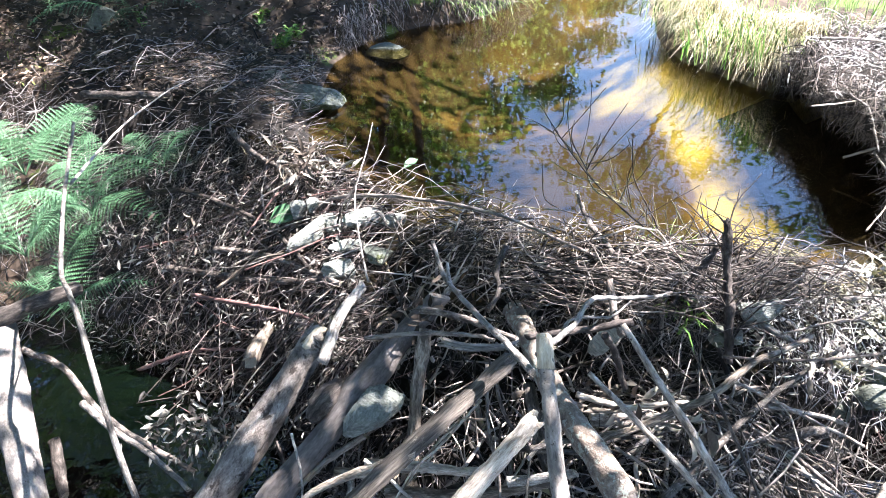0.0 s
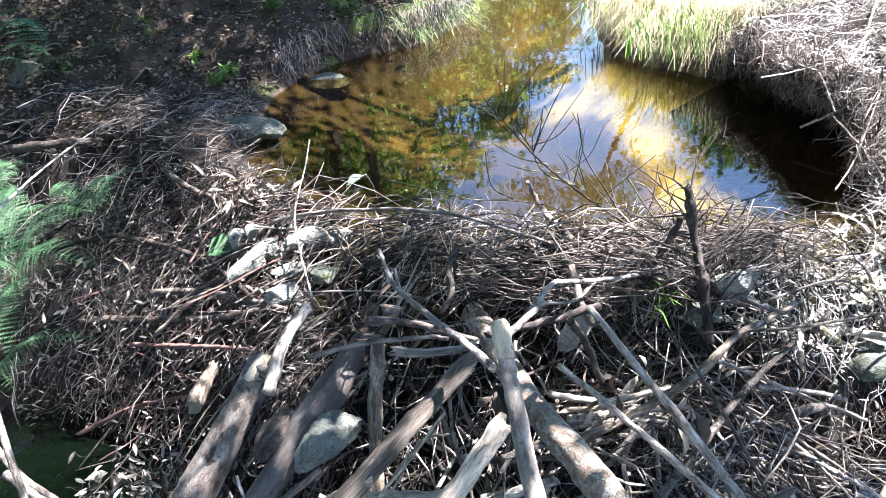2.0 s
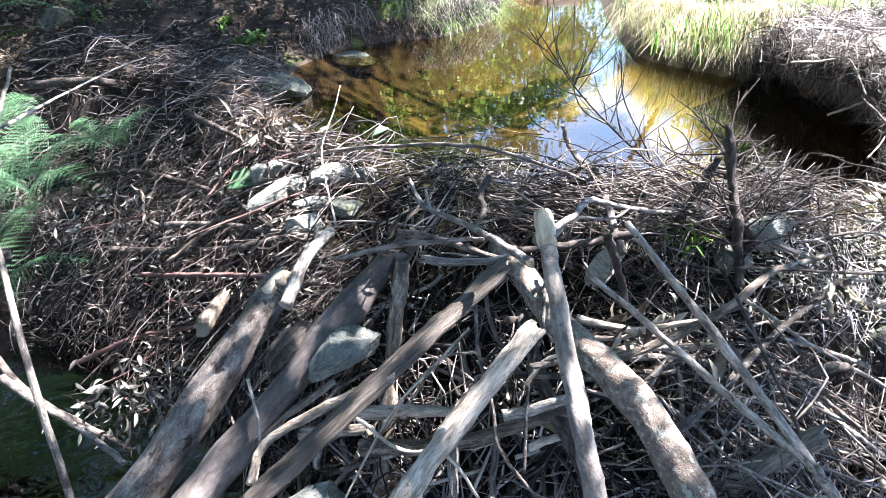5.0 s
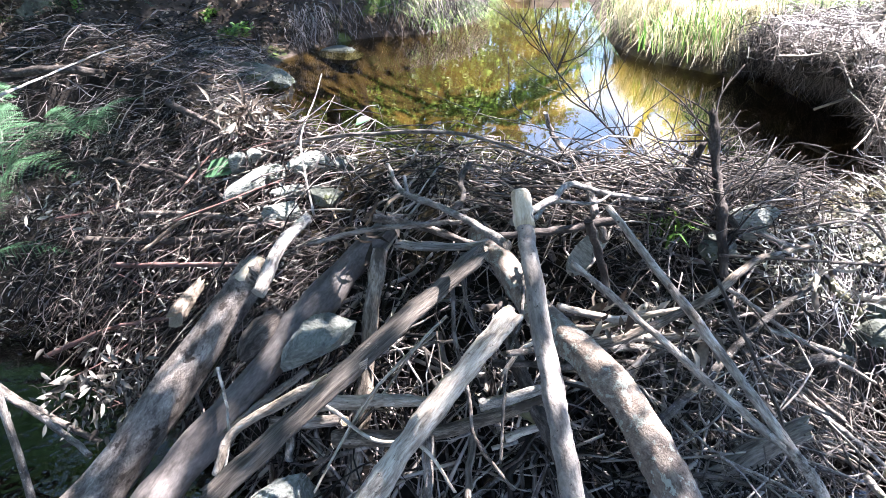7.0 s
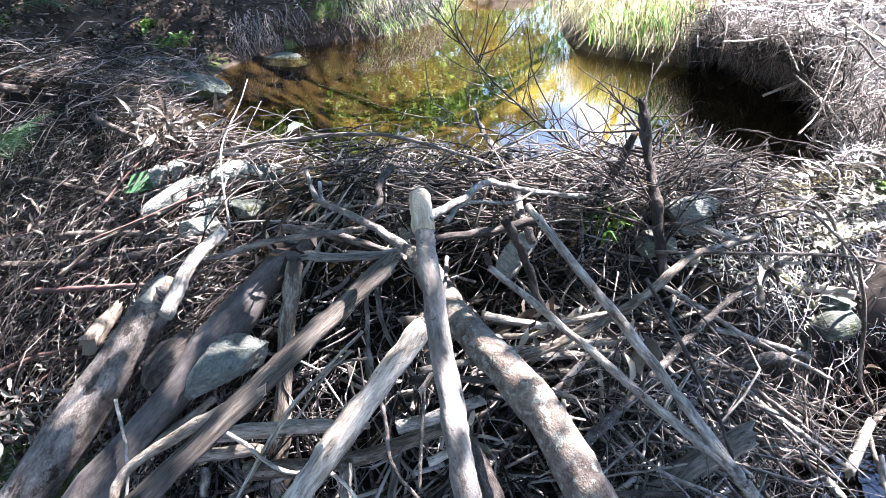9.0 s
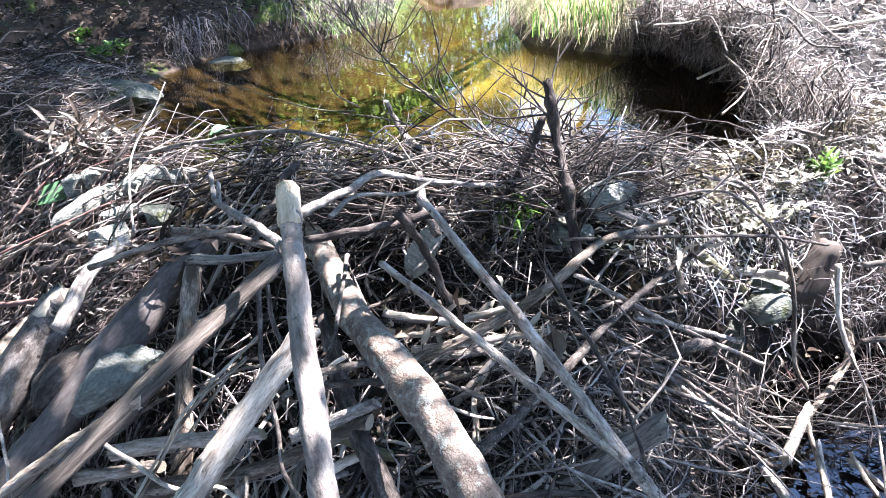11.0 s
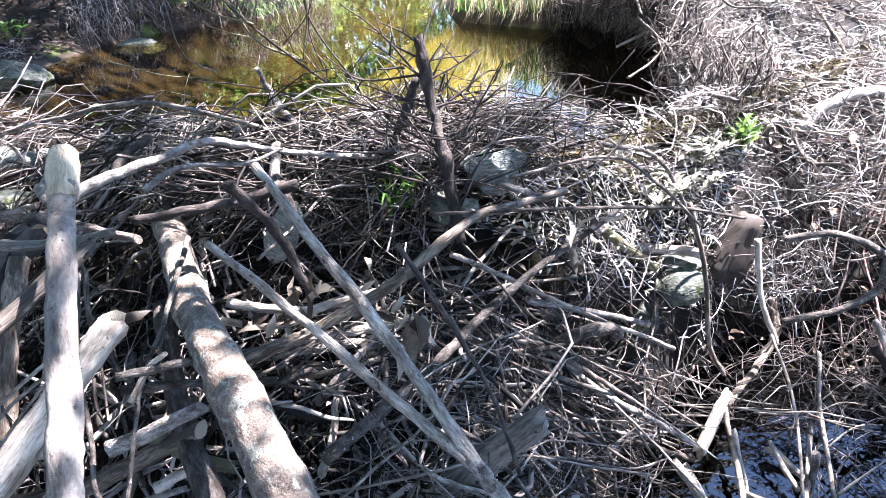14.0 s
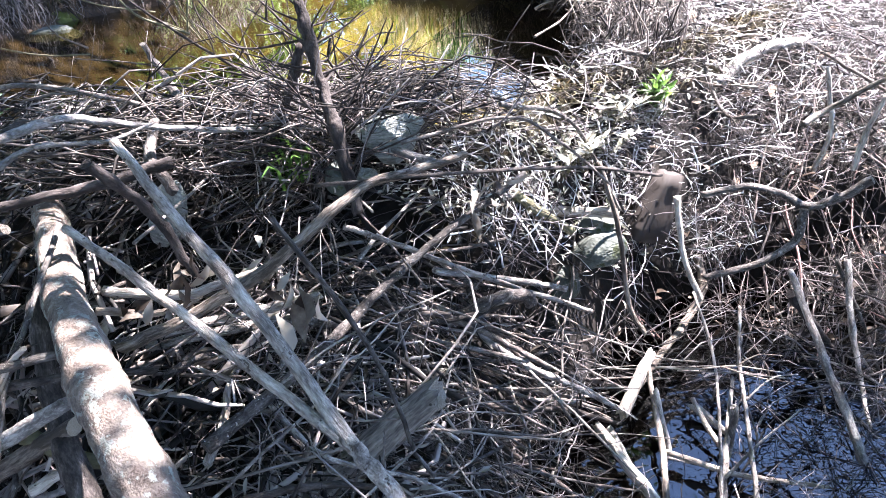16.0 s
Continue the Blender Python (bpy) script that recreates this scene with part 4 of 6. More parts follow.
branch("twig", [(1.200, 1.990, 0.240), (1.230, 2.000, 0.290)], 0.0036, 0.0014, BARK_BLACK, "", parent=snag)
branch("twig", [(0.920, 1.930, 0.345), (0.930, 1.930, 0.390)], 0.0036, 0.0014, BARK_BLACK, "", parent=snag)
for k in range(30):
    t = 0.15 + 0.85 * k / 30
    base = np.array([np.interp(t, (0, 0.45, 0.75, 1), c) for c in ((1.045, 1.030, 1.016, 1.004), (1.785, 1.865, 1.930, 1.985), (-0.12, 0.08, 0.22, 0.372))])
    way = np.array([(-1) ** k * rng.uniform(0.5, 1.1), rng.uniform(-0.1, 0.6), rng.uniform(0.0, 0.9)])
    L = rng.uniform(0.12, 0.38) * (1.25 - 0.5 * t)
    tip = base + unit(way) * L
    mid = base + unit(way) * L * 0.5 + rng.normal(0, 0.018, 3)
    twig = branch("twig", [tuple(base), tuple(mid), tuple(tip)], 0.0036, 0.0013, BARK_BLACK, "", parent=snag)
    for _ in range(2):
        way2 = unit(way) + rng.normal(0, 0.55, 3)
        branch("spur", [tuple(mid), tuple(mid + unit(way2) * 0.03), tuple(mid + unit(way2) * rng.uniform(0.05, 0.10))], 0.0024, 0.0011, BARK_BLACK, "", parent=twig)
branch("branch", [(-1.842, 3.392, -0.268), (-1.438, 3.326, -0.208), (-0.922, 2.944, -0.195), (-0.614, 2.521, -0.179)], 0.0155, 0.0082, BARK_DARK, "long thin branch arched over dead leaves")
branch("branch", [(-1.198, 2.927, -0.337), (-0.866, 2.761, -0.273), (-0.452, 2.357, -0.147)], 0.0204, 0.0119, BARK_DARK, "dark horizontal branch beside the stones")
branch("branch", [(-1.505, 2.974, -0.481), (-1.023, 2.729, -0.381), (-0.724, 2.552, -0.275), (-0.517, 2.412, -0.172)], 0.0201, 0.0113, BARK_DARK, "dark horizontal branch half buried in leaves")
branch("branch", [(-1.140, 2.690, -0.416), (-0.928, 2.720, -0.272), (-0.656, 2.599, -0.130)], 0.0096, 0.0065, WOOD_PALE, "thin pale bent stick over the branches")
branch("branch", [(-1.314, 2.778, -0.522), (-0.723, 2.396, -0.334), (-0.496, 2.157, -0.237)], 0.0116, 0.0065, BARK_RED, "thin reddish stick on the leaf litter")
branch("branch", [(-1.708, 2.636, -0.936), (-1.289, 2.580, -0.732), (-0.901, 2.412, -0.582)], 0.0109, 0.0067, BARK_RED, "thin reddish stick over dark water")
branch("branch", [(-1.592, 2.068, -0.550), (-1.396, 1.910, -0.550), (-1.219, 1.819, -0.600), (-1.018, 1.656, -0.620)], 0.0167, 0.0104, BARK_GREY, "grey sapling stem lying over dark water")
branch("branch", [(-0.432, 1.648, -0.520), (-0.197, 1.621, -0.500)], 0.0231, 0.0169, WOOD_PALE, "short pale stick end")
branch("branch", [(-0.227, 1.540, -0.500), (0.064, 1.477, -0.440), (0.394, 1.413, -0.280)], 0.0256, 0.0173, WOOD_PALE, "pale horizontal stick under the logs")
branch("branch", [(-0.294, 1.533, -0.300), (-0.197, 1.485, -0.360), (-0.100, 1.422, -0.400), (0.034, 1.385, -0.400), (0.124, 1.304, -0.500)], 0.0069, 0.0050, WOOD_PALE, "thin pale root-like stick")
branch("branch", [(0.382, 1.781, 0.000), (0.335, 1.569, -0.100), (0.282, 1.465, -0.200), (0.242, 1.284, -0.380)], 0.0062, 0.0042, BARK_GREY, "thin upright grey twig")
branch("branch", [(0.147, 1.707, -0.020), (0.145, 1.556, -0.160), (0.173, 1.436, -0.270), (0.184, 1.353, -0.360), (0.279, 1.253, -0.450)], 0.0068, 0.0049, BARK_DARK, "thin dark twig hanging over the logs")
branch("branch", [(0.170, 1.686, 0.000), (0.189, 1.579, -0.100), (0.259, 1.493, -0.200), (0.288, 1.484, -0.230)], 0.0067, 0.0050, BARK_DARK, "thin dark bent twig")
branch("branch", [(0.267, 1.440, -0.200), (0.314, 1.460, -0.140), (0.358, 1.442, -0.100)], 0.0072, 0.0053, WOOD_PALE, "short pale twig fork")
branch("branch", [(0.127, 1.662, -0.150), (-0.030, 1.514, -0.220), (-0.132, 1.506, -0.350), (-0.267, 1.333, -0.500)], 0.0052, 0.0038, WOOD_PALE, "thin pale stripped twig")
branch("branch", [(0.151, 1.634, -0.220), (0.040, 1.649, -0.250), (-0.049, 1.566, -0.320), (-0.127, 1.514, -0.400)], 0.0052, 0.0039, WOOD_PALE, "thin pale curved twig")
branch("branch", [(0.092, 1.648, -0.200), (-0.047, 1.555, -0.270), (-0.201, 1.455, -0.450)], 0.0052, 0.0039, WOOD_PALE, "thin pale frayed twig")
branch("branch", [(0.059, 1.450, -0.420), (0.051, 1.328, -0.560)], 0.0172, 0.0130, BARK_GREY, "upright grey stub below the logs")
branch("branch", [(-0.381, 1.681, -0.600), (-0.386, 1.628, -0.660)], 0.0159, 0.0119, BARK_GREY, "short upright stub in the water")
branch("branch", [(-0.570, 1.660, -0.300), (-0.527, 1.529, -0.420), (-0.552, 1.410, -0.600)], 0.0055, 0.0042, BARK_GREY, "thin pale upright stick beside the dark log")
branch("branch", [(-0.302, 1.667, -0.330), (-0.417, 1.639, -0.400), (-0.545, 1.551, -0.460)], 0.0128, 0.0097, WOOD_GREY, "grey stick behind the split plank")
branch("split_plank", [(-0.010, 1.739, 0.060), (0.113, 1.701, 0.060), (0.246, 1.708, 0.070)], 0.0202, 0.0151, WOOD_GREY, "short ragged piece of split grey wood", flat=.5, ragged=True)
branch("branch", [(-0.087, 1.891, 0.080), (0.054, 1.883, 0.050), (0.262, 1.809, 0.000)], 0.0144, 0.0107, BARK_DARK, "dark branch beneath the crossing sticks")
branch("branch", [(-0.483, 1.923, -0.200), (-0.413, 2.098, -0.100), (-0.337, 2.242, -0.070)], 0.0256, 0.0192, BARK_GREY, "stout grey stick against the stones")
branch("broken_stick", [(-0.876, 2.234, -0.470), (-0.852, 2.348, -0.450), (-0.810, 2.407, -0.420)], 0.0360, 0.0200, WOOD_PALE, "short gnawed stick with pale fresh wood", ragged=True)
branch("branch", [(0.250, 2.198, 0.140), (0.206, 2.061, 0.130), (0.203, 1.937, 0.120), (0.157, 1.828, 0.120)], 0.0122, 0.0078, BARK_DARK, "short dark curved branch")
branch("branch", [(0.664, 2.112, 0.140), (0.603, 2.371, 0.160), (0.560, 2.406, 0.260)], 0.0142, 0.0077, BARK_DARK, "dark broken stub pointing up on the crest")
branch("branch", [(0.654, 1.775, 0.100), (0.496, 1.767, 0.080), (0.283, 1.731, 0.080)], 0.0143, 0.0102, BARK_BLACK, "dark branch under the silver branch")
branch("branch", [(0.636, 1.802, 0.020), (0.605, 1.821, 0.100), (0.611, 1.956, 0.150)], 0.0147, 0.0114, BARK_DARK, "dark upright stick behind the silver branch")
branch("branch", [(0.521, 1.634, 0.170), (0.592, 1.711, 0.013), (0.645, 1.693, -0.149)], 0.0122, 0.0110, BARK_BLACK, "dark knobbly stick leaning in the hollow", knots=4)
branch("branch", [(0.850, 1.480, 0.051), (0.964, 1.386, -0.171), (1.007, 1.302, -0.279), (1.027, 1.222, -0.385)], 0.0058, 0.0047, BARK_DARK, "thin dark twig crossing the forked branch")
branch("branch", [(0.527, 1.677, -0.270), (0.739, 1.674, -0.270), (0.912, 1.606, -0.220)], 0.0131, 0.0095, BARK_PALE, "grey stick in the layered dam face")
branch("branch", [(0.493, 1.676, -0.300), (0.795, 1.648, -0.290), (0.935, 1.586, -0.300)], 0.0140, 0.0103, BARK_GREY, "greenish grey stick in the layered dam face")
branch("branch", [(0.530, 1.584, -0.330), (0.667, 1.620, -0.320), (0.880, 1.620, -0.360)], 0.0106, 0.0082, BARK_GREY, "grey stick with peeled bark in the dam face")
branch("branch", [(0.909, 1.612, -0.350), (1.111, 1.643, -0.420), (1.408, 1.606, -0.560)], 0.0086, 0.0074, BARK_GREY, "grey stick sloping into the brush")
branch("branch", [(0.997, 1.687, -0.100), (1.133, 1.719, -0.200), (1.324, 1.761, -0.350), (1.660, 1.740, -0.550)], 0.0076, 0.0073, BARK_PALE, "long thin reddish stick down the dam face")
branch("branch", [(1.210, 1.742, -0.300), (1.498, 1.808, -0.450), (1.614, 1.805, -0.500)], 0.0101, 0.0088, BARK_GREY, "grey stick beside the crooked stick")
branch("branch", [(0.459, 1.651, -0.120), (0.624, 1.614, -0.150), (0.840, 1.601, -0.120)], 0.0117, 0.0086, WOOD_PALE, "pale flat stick among dead leaves")
branch("branch", [(0.421, 1.676, -0.180), (0.563, 1.642, -0.200), (0.652, 1.625, -0.170)], 0.0090, 0.0066, WOOD_PALE, "short pale stick among dead leaves")
branch("branch", [(0.264, 1.418, -0.120), (0.429, 1.481, -0.150), (0.531, 1.520, -0.180)], 0.0092, 0.0073, BARK_GREY, "grey stick behind the lichen-covered log")
branch("branch", [(0.240, 1.488, -0.200), (0.396, 1.470, -0.200), (0.549, 1.497, -0.250)], 0.0113, 0.0085, BARK_DARK, "dark stick behind the lichen-covered log")
branch("branch", [(-0.299, 1.611, -0.420), (-0.067, 1.540, -0.360), (0.122, 1.491, -0.330)], 0.0227, 0.0146, WOOD_PALE, "pale stick lying under the gnawed log")
branch("branch", [(0.202, 1.429, -0.300), (0.300, 1.407, -0.260), (0.417, 1.383, -0.200)], 0.0186, 0.0128, BARK_GREY, "grey stick between the two large logs")
branch("branch", [(0.283, 1.447, -0.300), (0.372, 1.416, -0.360), (0.439, 1.414, -0.400)], 0.0185, 0.0141, BARK_OLIVE, "olive-brown stick under the lichen-covered log")
branch("branch", [(0.275, 1.398, -0.400), (0.385, 1.403, -0.360)], 0.0145, 0.0106, WOOD_PALE, "short pale stick under the logs")
branch("branch", [(1.089, 1.923, 0.050), (1.175, 1.852, 0.000), (1.266, 1.782, -0.030)], 0.0132, 0.0097, BARK_SILVER, "silver stick beneath the standing snag")
branch("log", [(1.590, 2.060, -0.350), (1.720, 2.016, -0.360), (1.852, 1.954, -0.365)], 0.0160, 0.0170, WOOD_PALE, "pale short log beside the green stones")
branch("branch", [(1.506, 1.944, -0.220), (1.587, 1.938, -0.300), (1.704, 1.954, -0.400)], 0.0160, 0.0129, BARK_OLIVE, "greenish stick beside the green stones")
branch("branch", [(1.749, 1.885, -0.150), (1.786, 1.820, -0.360), (1.811, 1.787, -0.600), (1.840, 1.735, -0.680)], 0.0085, 0.0080, WOOD_PALE, "pale upright stick leaning on the dam")
branch("branch", [(2.288, 2.141, -0.720), (2.229, 2.021, -0.800), (2.055, 1.891, -0.840), (1.768, 1.687, -0.860)], 0.0164, 0.0103, WOOD_PALE, "white stick leaning into the lower water")
branch("branch", [(2.114, 2.045, -0.400), (2.122, 1.988, -0.600), (2.153, 1.913, -0.750)], 0.0102, 0.0079, WOOD_PALE, "thin pale stick on the bank")
branch("branch", [(1.480, 1.933, 0.050), (1.741, 2.053, -0.080), (1.860, 1.954, -0.360)], 0.0071, 0.0062, BARK_GREY, "thin drooping grey twig")
branch("branch", [(0.950, 1.674, 0.020), (1.276, 1.690, -0.020), (1.684, 1.840, -0.140), (2.036, 2.019, -0.300)], 0.0051, 0.0057, BARK_DARK, "long thin dark twig over pale leaves")
branch("branch", [(1.166, 1.737, 0.060), (1.459, 1.817, 0.050), (1.610, 1.823, -0.050), (1.756, 1.825, -0.200)], 0.0046, 0.0043, BARK_DARK, "thin arched dark twig over pale leaves")
branch("log", [(2.299, 1.683, -0.620), (2.390, 1.665, -0.750), (2.479, 1.639, -0.880)], 0.0158, 0.0130, BARK_BLACK, "dark log sliding into the lower water")
bank_fork = branch("forked_branch", [(2.636, 1.793, -0.350), (2.560, 1.842, -0.420), (2.493, 1.880, -0.450), (2.439, 1.938, -0.420), (2.338, 1.966, -0.380), (2.187, 2.018, -0.400)], 0.0148, 0.0106, BARK_GREY, "grey forked branch on the bank")
branch("limb", [(2.474, 1.870, -0.450), (2.427, 1.842, -0.550), (2.277, 1.843, -0.600), (2.118, 1.865, -0.620)], 0.0136, 0.0097, BARK_GREY, "", parent=bank_fork)
branch("branch", [(1.654, 1.595, -0.880), (1.646, 1.412, -0.900), (1.652, 1.347, -0.920)], 0.0108, 0.0058, BARK_GREY, "grey stick standing in the lower water", ragged=True)
branch("branch", [(1.801, 1.602, -0.780), (1.778, 1.474, -0.900), (1.730, 1.346, -0.950)], 0.0093, 0.0051, BARK_GREY, "grey stick standing in the lower water", ragged=True)
branch("branch", [(2.127, 1.665, -0.720), (2.069, 1.577, -0.800), (2.022, 1.406, -0.900), (1.964, 1.262, -0.950)], 0.0039, 0.0020, BARK_GREY, "thin grey twig standing in the lower water", ragged=True)
branch("branch", [(1.919, 1.586, -0.860), (1.970, 1.473, -0.900)], 0.0135, 0.0075, BARK_GREY, "short grey stick in the lower water", ragged=True)
branch("branch", [(1.942, 1.434, -0.750), (1.903, 1.386, -0.860), (1.803, 1.284, -0.900)], 0.0112, 0.0061, BARK_GREY, "grey stick rising from the lower water", ragged=True)
branch("branch", [(1.923, 1.677, -0.800), (2.070, 1.605, -0.800), (2.221, 1.542, -0.820)], 0.0038, 0.0022, BARK_GREY, "thin grey twig over the lower water", ragged=True)
branch("branch", [(1.759, 1.458, -0.900), (1.923, 1.332, -0.900), (2.106, 1.215, -0.900)], 0.0043, 0.0024, BARK_GREY, "thin grey twig lying in the lower water", ragged=True)
branch("branch", [(0.871, 1.535, -0.350), (1.036, 1.490, -0.450), (1.191, 1.514, -0.500)], 0.0065, 0.0039, BARK_GREY, "grey stick in the brush over lower water", ragged=True)
branch("branch", [(1.068, 1.540, -0.500), (1.089, 1.436, -0.600), (1.099, 1.353, -0.700)], 0.0144, 0.0108, BARK_GREY, "grey stick standing under the broken log")
branch("branch", [(2.533, 1.767, -0.600), (2.576, 1.647, -0.800), (2.494, 1.453, -0.900)], 0.0077, 0.0042, BARK_GREY, "thin grey stick on the bank", ragged=True)
branch("branch", [(2.563, 1.753, -0.600), (2.465, 1.586, -0.750), (2.345, 1.356, -0.900)], 0.0111, 0.0058, BARK_GREY, "grey stem leaning on the bank", ragged=True)
branch("bank_branch", [(2.527, 2.450, -0.187), (2.580, 2.470, -0.146), (2.686, 2.500, -0.110), (2.825, 2.530, -0.097), (3.016, 2.570, -0.125), (3.241, 2.600, -0.194)], 0.0280, 0.0200, BARK_GREY, "thick grey bent branch on the brush mound")
branch("bank_branch", [(2.000, 2.980, 0.090), (2.200, 2.960, 0.170), (2.450, 2.920, 0.260), (2.700, 2.860, 0.300), (2.950, 2.800, 0.330)], 0.0055, 0.0085, WOOD_PALE, "long pale stick jutting from the brush mound")
branch("bank_branch", [(2.303, 1.754, -0.100), (2.420, 1.787, -0.080), (2.521, 1.720, 0.000)], 0.0091, 0.0072, WOOD_PALE, "pale twig on the sunlit bank")
branch("bank_branch", [(2.543, 1.937, -0.350), (2.537, 1.891, -0.200), (2.487, 1.893, 0.000)], 0.0096, 0.0067, WOOD_PALE, "pale upright twig on the sunlit bank")
branch("bank_branch", [(2.645, 1.882, -0.350), (2.666, 1.875, -0.200), (2.662, 1.837, -0.100)], 0.0097, 0.0070, WOOD_PALE, "pale leaning twig on the sunlit bank")
sapling = branch("sapling", [(-1.060, 1.400, -0.550), (-1.120, 1.520, -0.150), (-1.400, 2.000, 0.050), (-1.480, 2.120, 0.120), (-1.560, 2.400, 0.240), (-1.600, 2.600, 0.330), (-1.620, 2.800, 0.450)], 0.0120, 0.0070, BARK_GREY, "thin grey leaning sapling stem on the shaded bank")
branch("side_branch", [(-1.590, 2.560, 0.270), (-1.620, 2.950, 0.250), (-1.620, 3.300, 0.240), (-1.520, 3.600, 0.270), (-1.420, 3.750, 0.290)], 0.0075, 0.0030, BARK_GREY, "", parent=sapling)
branch("twig", [(-1.500, 2.150, 0.130), (-1.660, 2.400, 0.000), (-1.800, 2.600, -0.120)], 0.0050, 0.0020, BARK_SILVER, "", parent=sapling)
branch("log", [(-2.054, 2.355, -0.350), (-1.900, 2.057, -0.550), (-1.693, 1.685, -0.750)], 0.0815, 0.0558, BARK_SMOOTH, "pale upright log at the edge of dark water")
branch("log", [(-2.064, 2.318, -0.300), (-1.882, 2.426, -0.280), (-1.708, 2.520, -0.260)], 0.0465, 0.0342, BARK_DARK, "dark mossy log lying on the shaded bank")
branch("branch", [(-1.939, 2.309, -0.450), (-1.745, 2.243, -0.500), (-1.482, 2.024, -0.600), (-1.060, 1.808, -0.700)], 0.0155, 0.0100, BARK_DARK, "thin dark bent twig over dark water")
branch("branch", [(-1.736, 1.991, -0.700), (-1.622, 1.772, -0.800)], 0.0269, 0.0196, BARK_DARK, "dark stub standing in the dark water")
branch("branch", [(-2.255, 4.101, 0.075), (-1.745, 3.980, 0.106), (-1.333, 5.052, -0.302)], 0.0244, 0.0206, BARK_DARK, "dark fallen branch along the shaded bank")
branch("branch", [(-1.742, 5.854, -0.312), (-1.119, 5.529, -0.312), (-0.819, 5.303, -0.312)], 0.0212, 0.0141, WOOD_GREY, "grey stick on the pond edge")
branch("branch", [(-2.070, 5.426, -0.291), (-1.122, 3.472, 0.028), (-0.809, 3.160, -0.012)], 0.0228, 0.0099, BARK_DARK, "dark branch among twigs on the bank")
shrub = tagged(new("bare_shrub"), "bare leafless shrub with thin dark stems on the dam crest", "shrub")
branch("stem", [(1.090, 2.200, -0.003), (0.887, 2.200, 0.135), (0.680, 2.200, 0.315), (0.539, 2.200, 0.462), (0.404, 2.200, 0.644)], 0.0050, 0.0016, BARK_DARK, "", parent=shrub)
branch("stem", [(0.714, 2.240, 0.293), (0.586, 2.240, 0.366), (0.546, 2.240, 0.482), (0.577, 2.240, 0.574)], 0.0038, 0.0015, BARK_OLIVE, "", parent=shrub)
branch("stem", [(0.896, 2.280, 0.117), (0.838, 2.280, 0.227), (0.745, 2.280, 0.393), (0.716, 2.280, 0.557)], 0.0043, 0.0015, BARK_DARK, "", parent=shrub)
branch("stem", [(0.763, 2.320, 0.248), (0.734, 2.320, 0.364), (0.757, 2.320, 0.483)], 0.0029, 0.0012, BARK_DARK, "", parent=shrub)
branch("stem", [(0.591, 2.200, 0.414), (0.491, 2.200, 0.453), (0.411, 2.200, 0.510)], 0.0029, 0.0012, BARK_OLIVE, "", parent=shrub)
branch("stem", [(0.549, 2.240, 0.453), (0.482, 2.240, 0.575), (0.485, 2.240, 0.655)], 0.0029, 0.0012, BARK_DARK, "", parent=shrub)
branch("stem", [(1.129, 2.280, -0.037), (0.883, 2.280, 0.050), (0.609, 2.280, 0.210), (0.399, 2.280, 0.267)], 0.0038, 0.0015, BARK_DARK, "", parent=shrub)
branch("stem", [(1.160, 2.320, -0.054), (1.022, 2.320, 0.100), (0.921, 2.320, 0.267)], 0.0042, 0.0022, BARK_OLIVE, "", parent=shrub)
branch("stem", [(1.122, 2.200, -0.004), (0.973, 2.200, 0.249), (0.902, 2.200, 0.311)], 0.0038, 0.0020, BARK_DARK, "", parent=shrub)
branch("stem", [(0.549, 2.240, 0.453), (0.572, 2.240, 0.519), (0.584, 2.240, 0.601)], 0.0029, 0.0012, BARK_DARK, "", parent=shrub)
branch("stem", [(0.705, 2.280, 0.292), (0.738, 2.280, 0.452), (0.695, 2.280, 0.567)], 0.0029, 0.0012, BARK_OLIVE, "", parent=shrub)
branch("stem", [(1.086, 2.320, -0.017), (0.860, 2.320, -0.010), (0.536, 2.320, 0.178)], 0.0038, 0.0015, BARK_DARK, "", parent=shrub)
branch("stem", [(0.463, 2.200, 0.299), (0.391, 2.200, 0.359), (0.375, 2.200, 0.492)], 0.0029, 0.0015, BARK_DARK, "", parent=shrub)
branch("stem", [(0.452, 2.240, 0.278), (0.311, 2.240, 0.300), (0.113, 2.240, 0.383), (0.037, 2.240, 0.413)], 0.0024, 0.0010, BARK_OLIVE, "", parent=shrub)

for k in range(34):
    u = rng.uniform(0.15, 1.0)
    base = np.array([1.09 - 0.69 * u, 2.2 + rng.uniform(0, 0.12), 0.0 + 0.62 * u ** 1.25])
    way = np.array([rng.normal(-0.25, 0.55), rng.normal(0, 0.25), rng.uniform(0.4, 1.0)])
    L = rng.uniform(0.10, 0.28)
    tip = base + unit(way) * L
    mid = (base + tip) / 2 + rng.normal(0, 0.012, 3)
    branch("stem", [tuple(base), tuple(mid), tuple(tip)], 0.0022, 0.0011, BARK_DARK if k % 3 else BARK_OLIVE, "", parent=shrub)


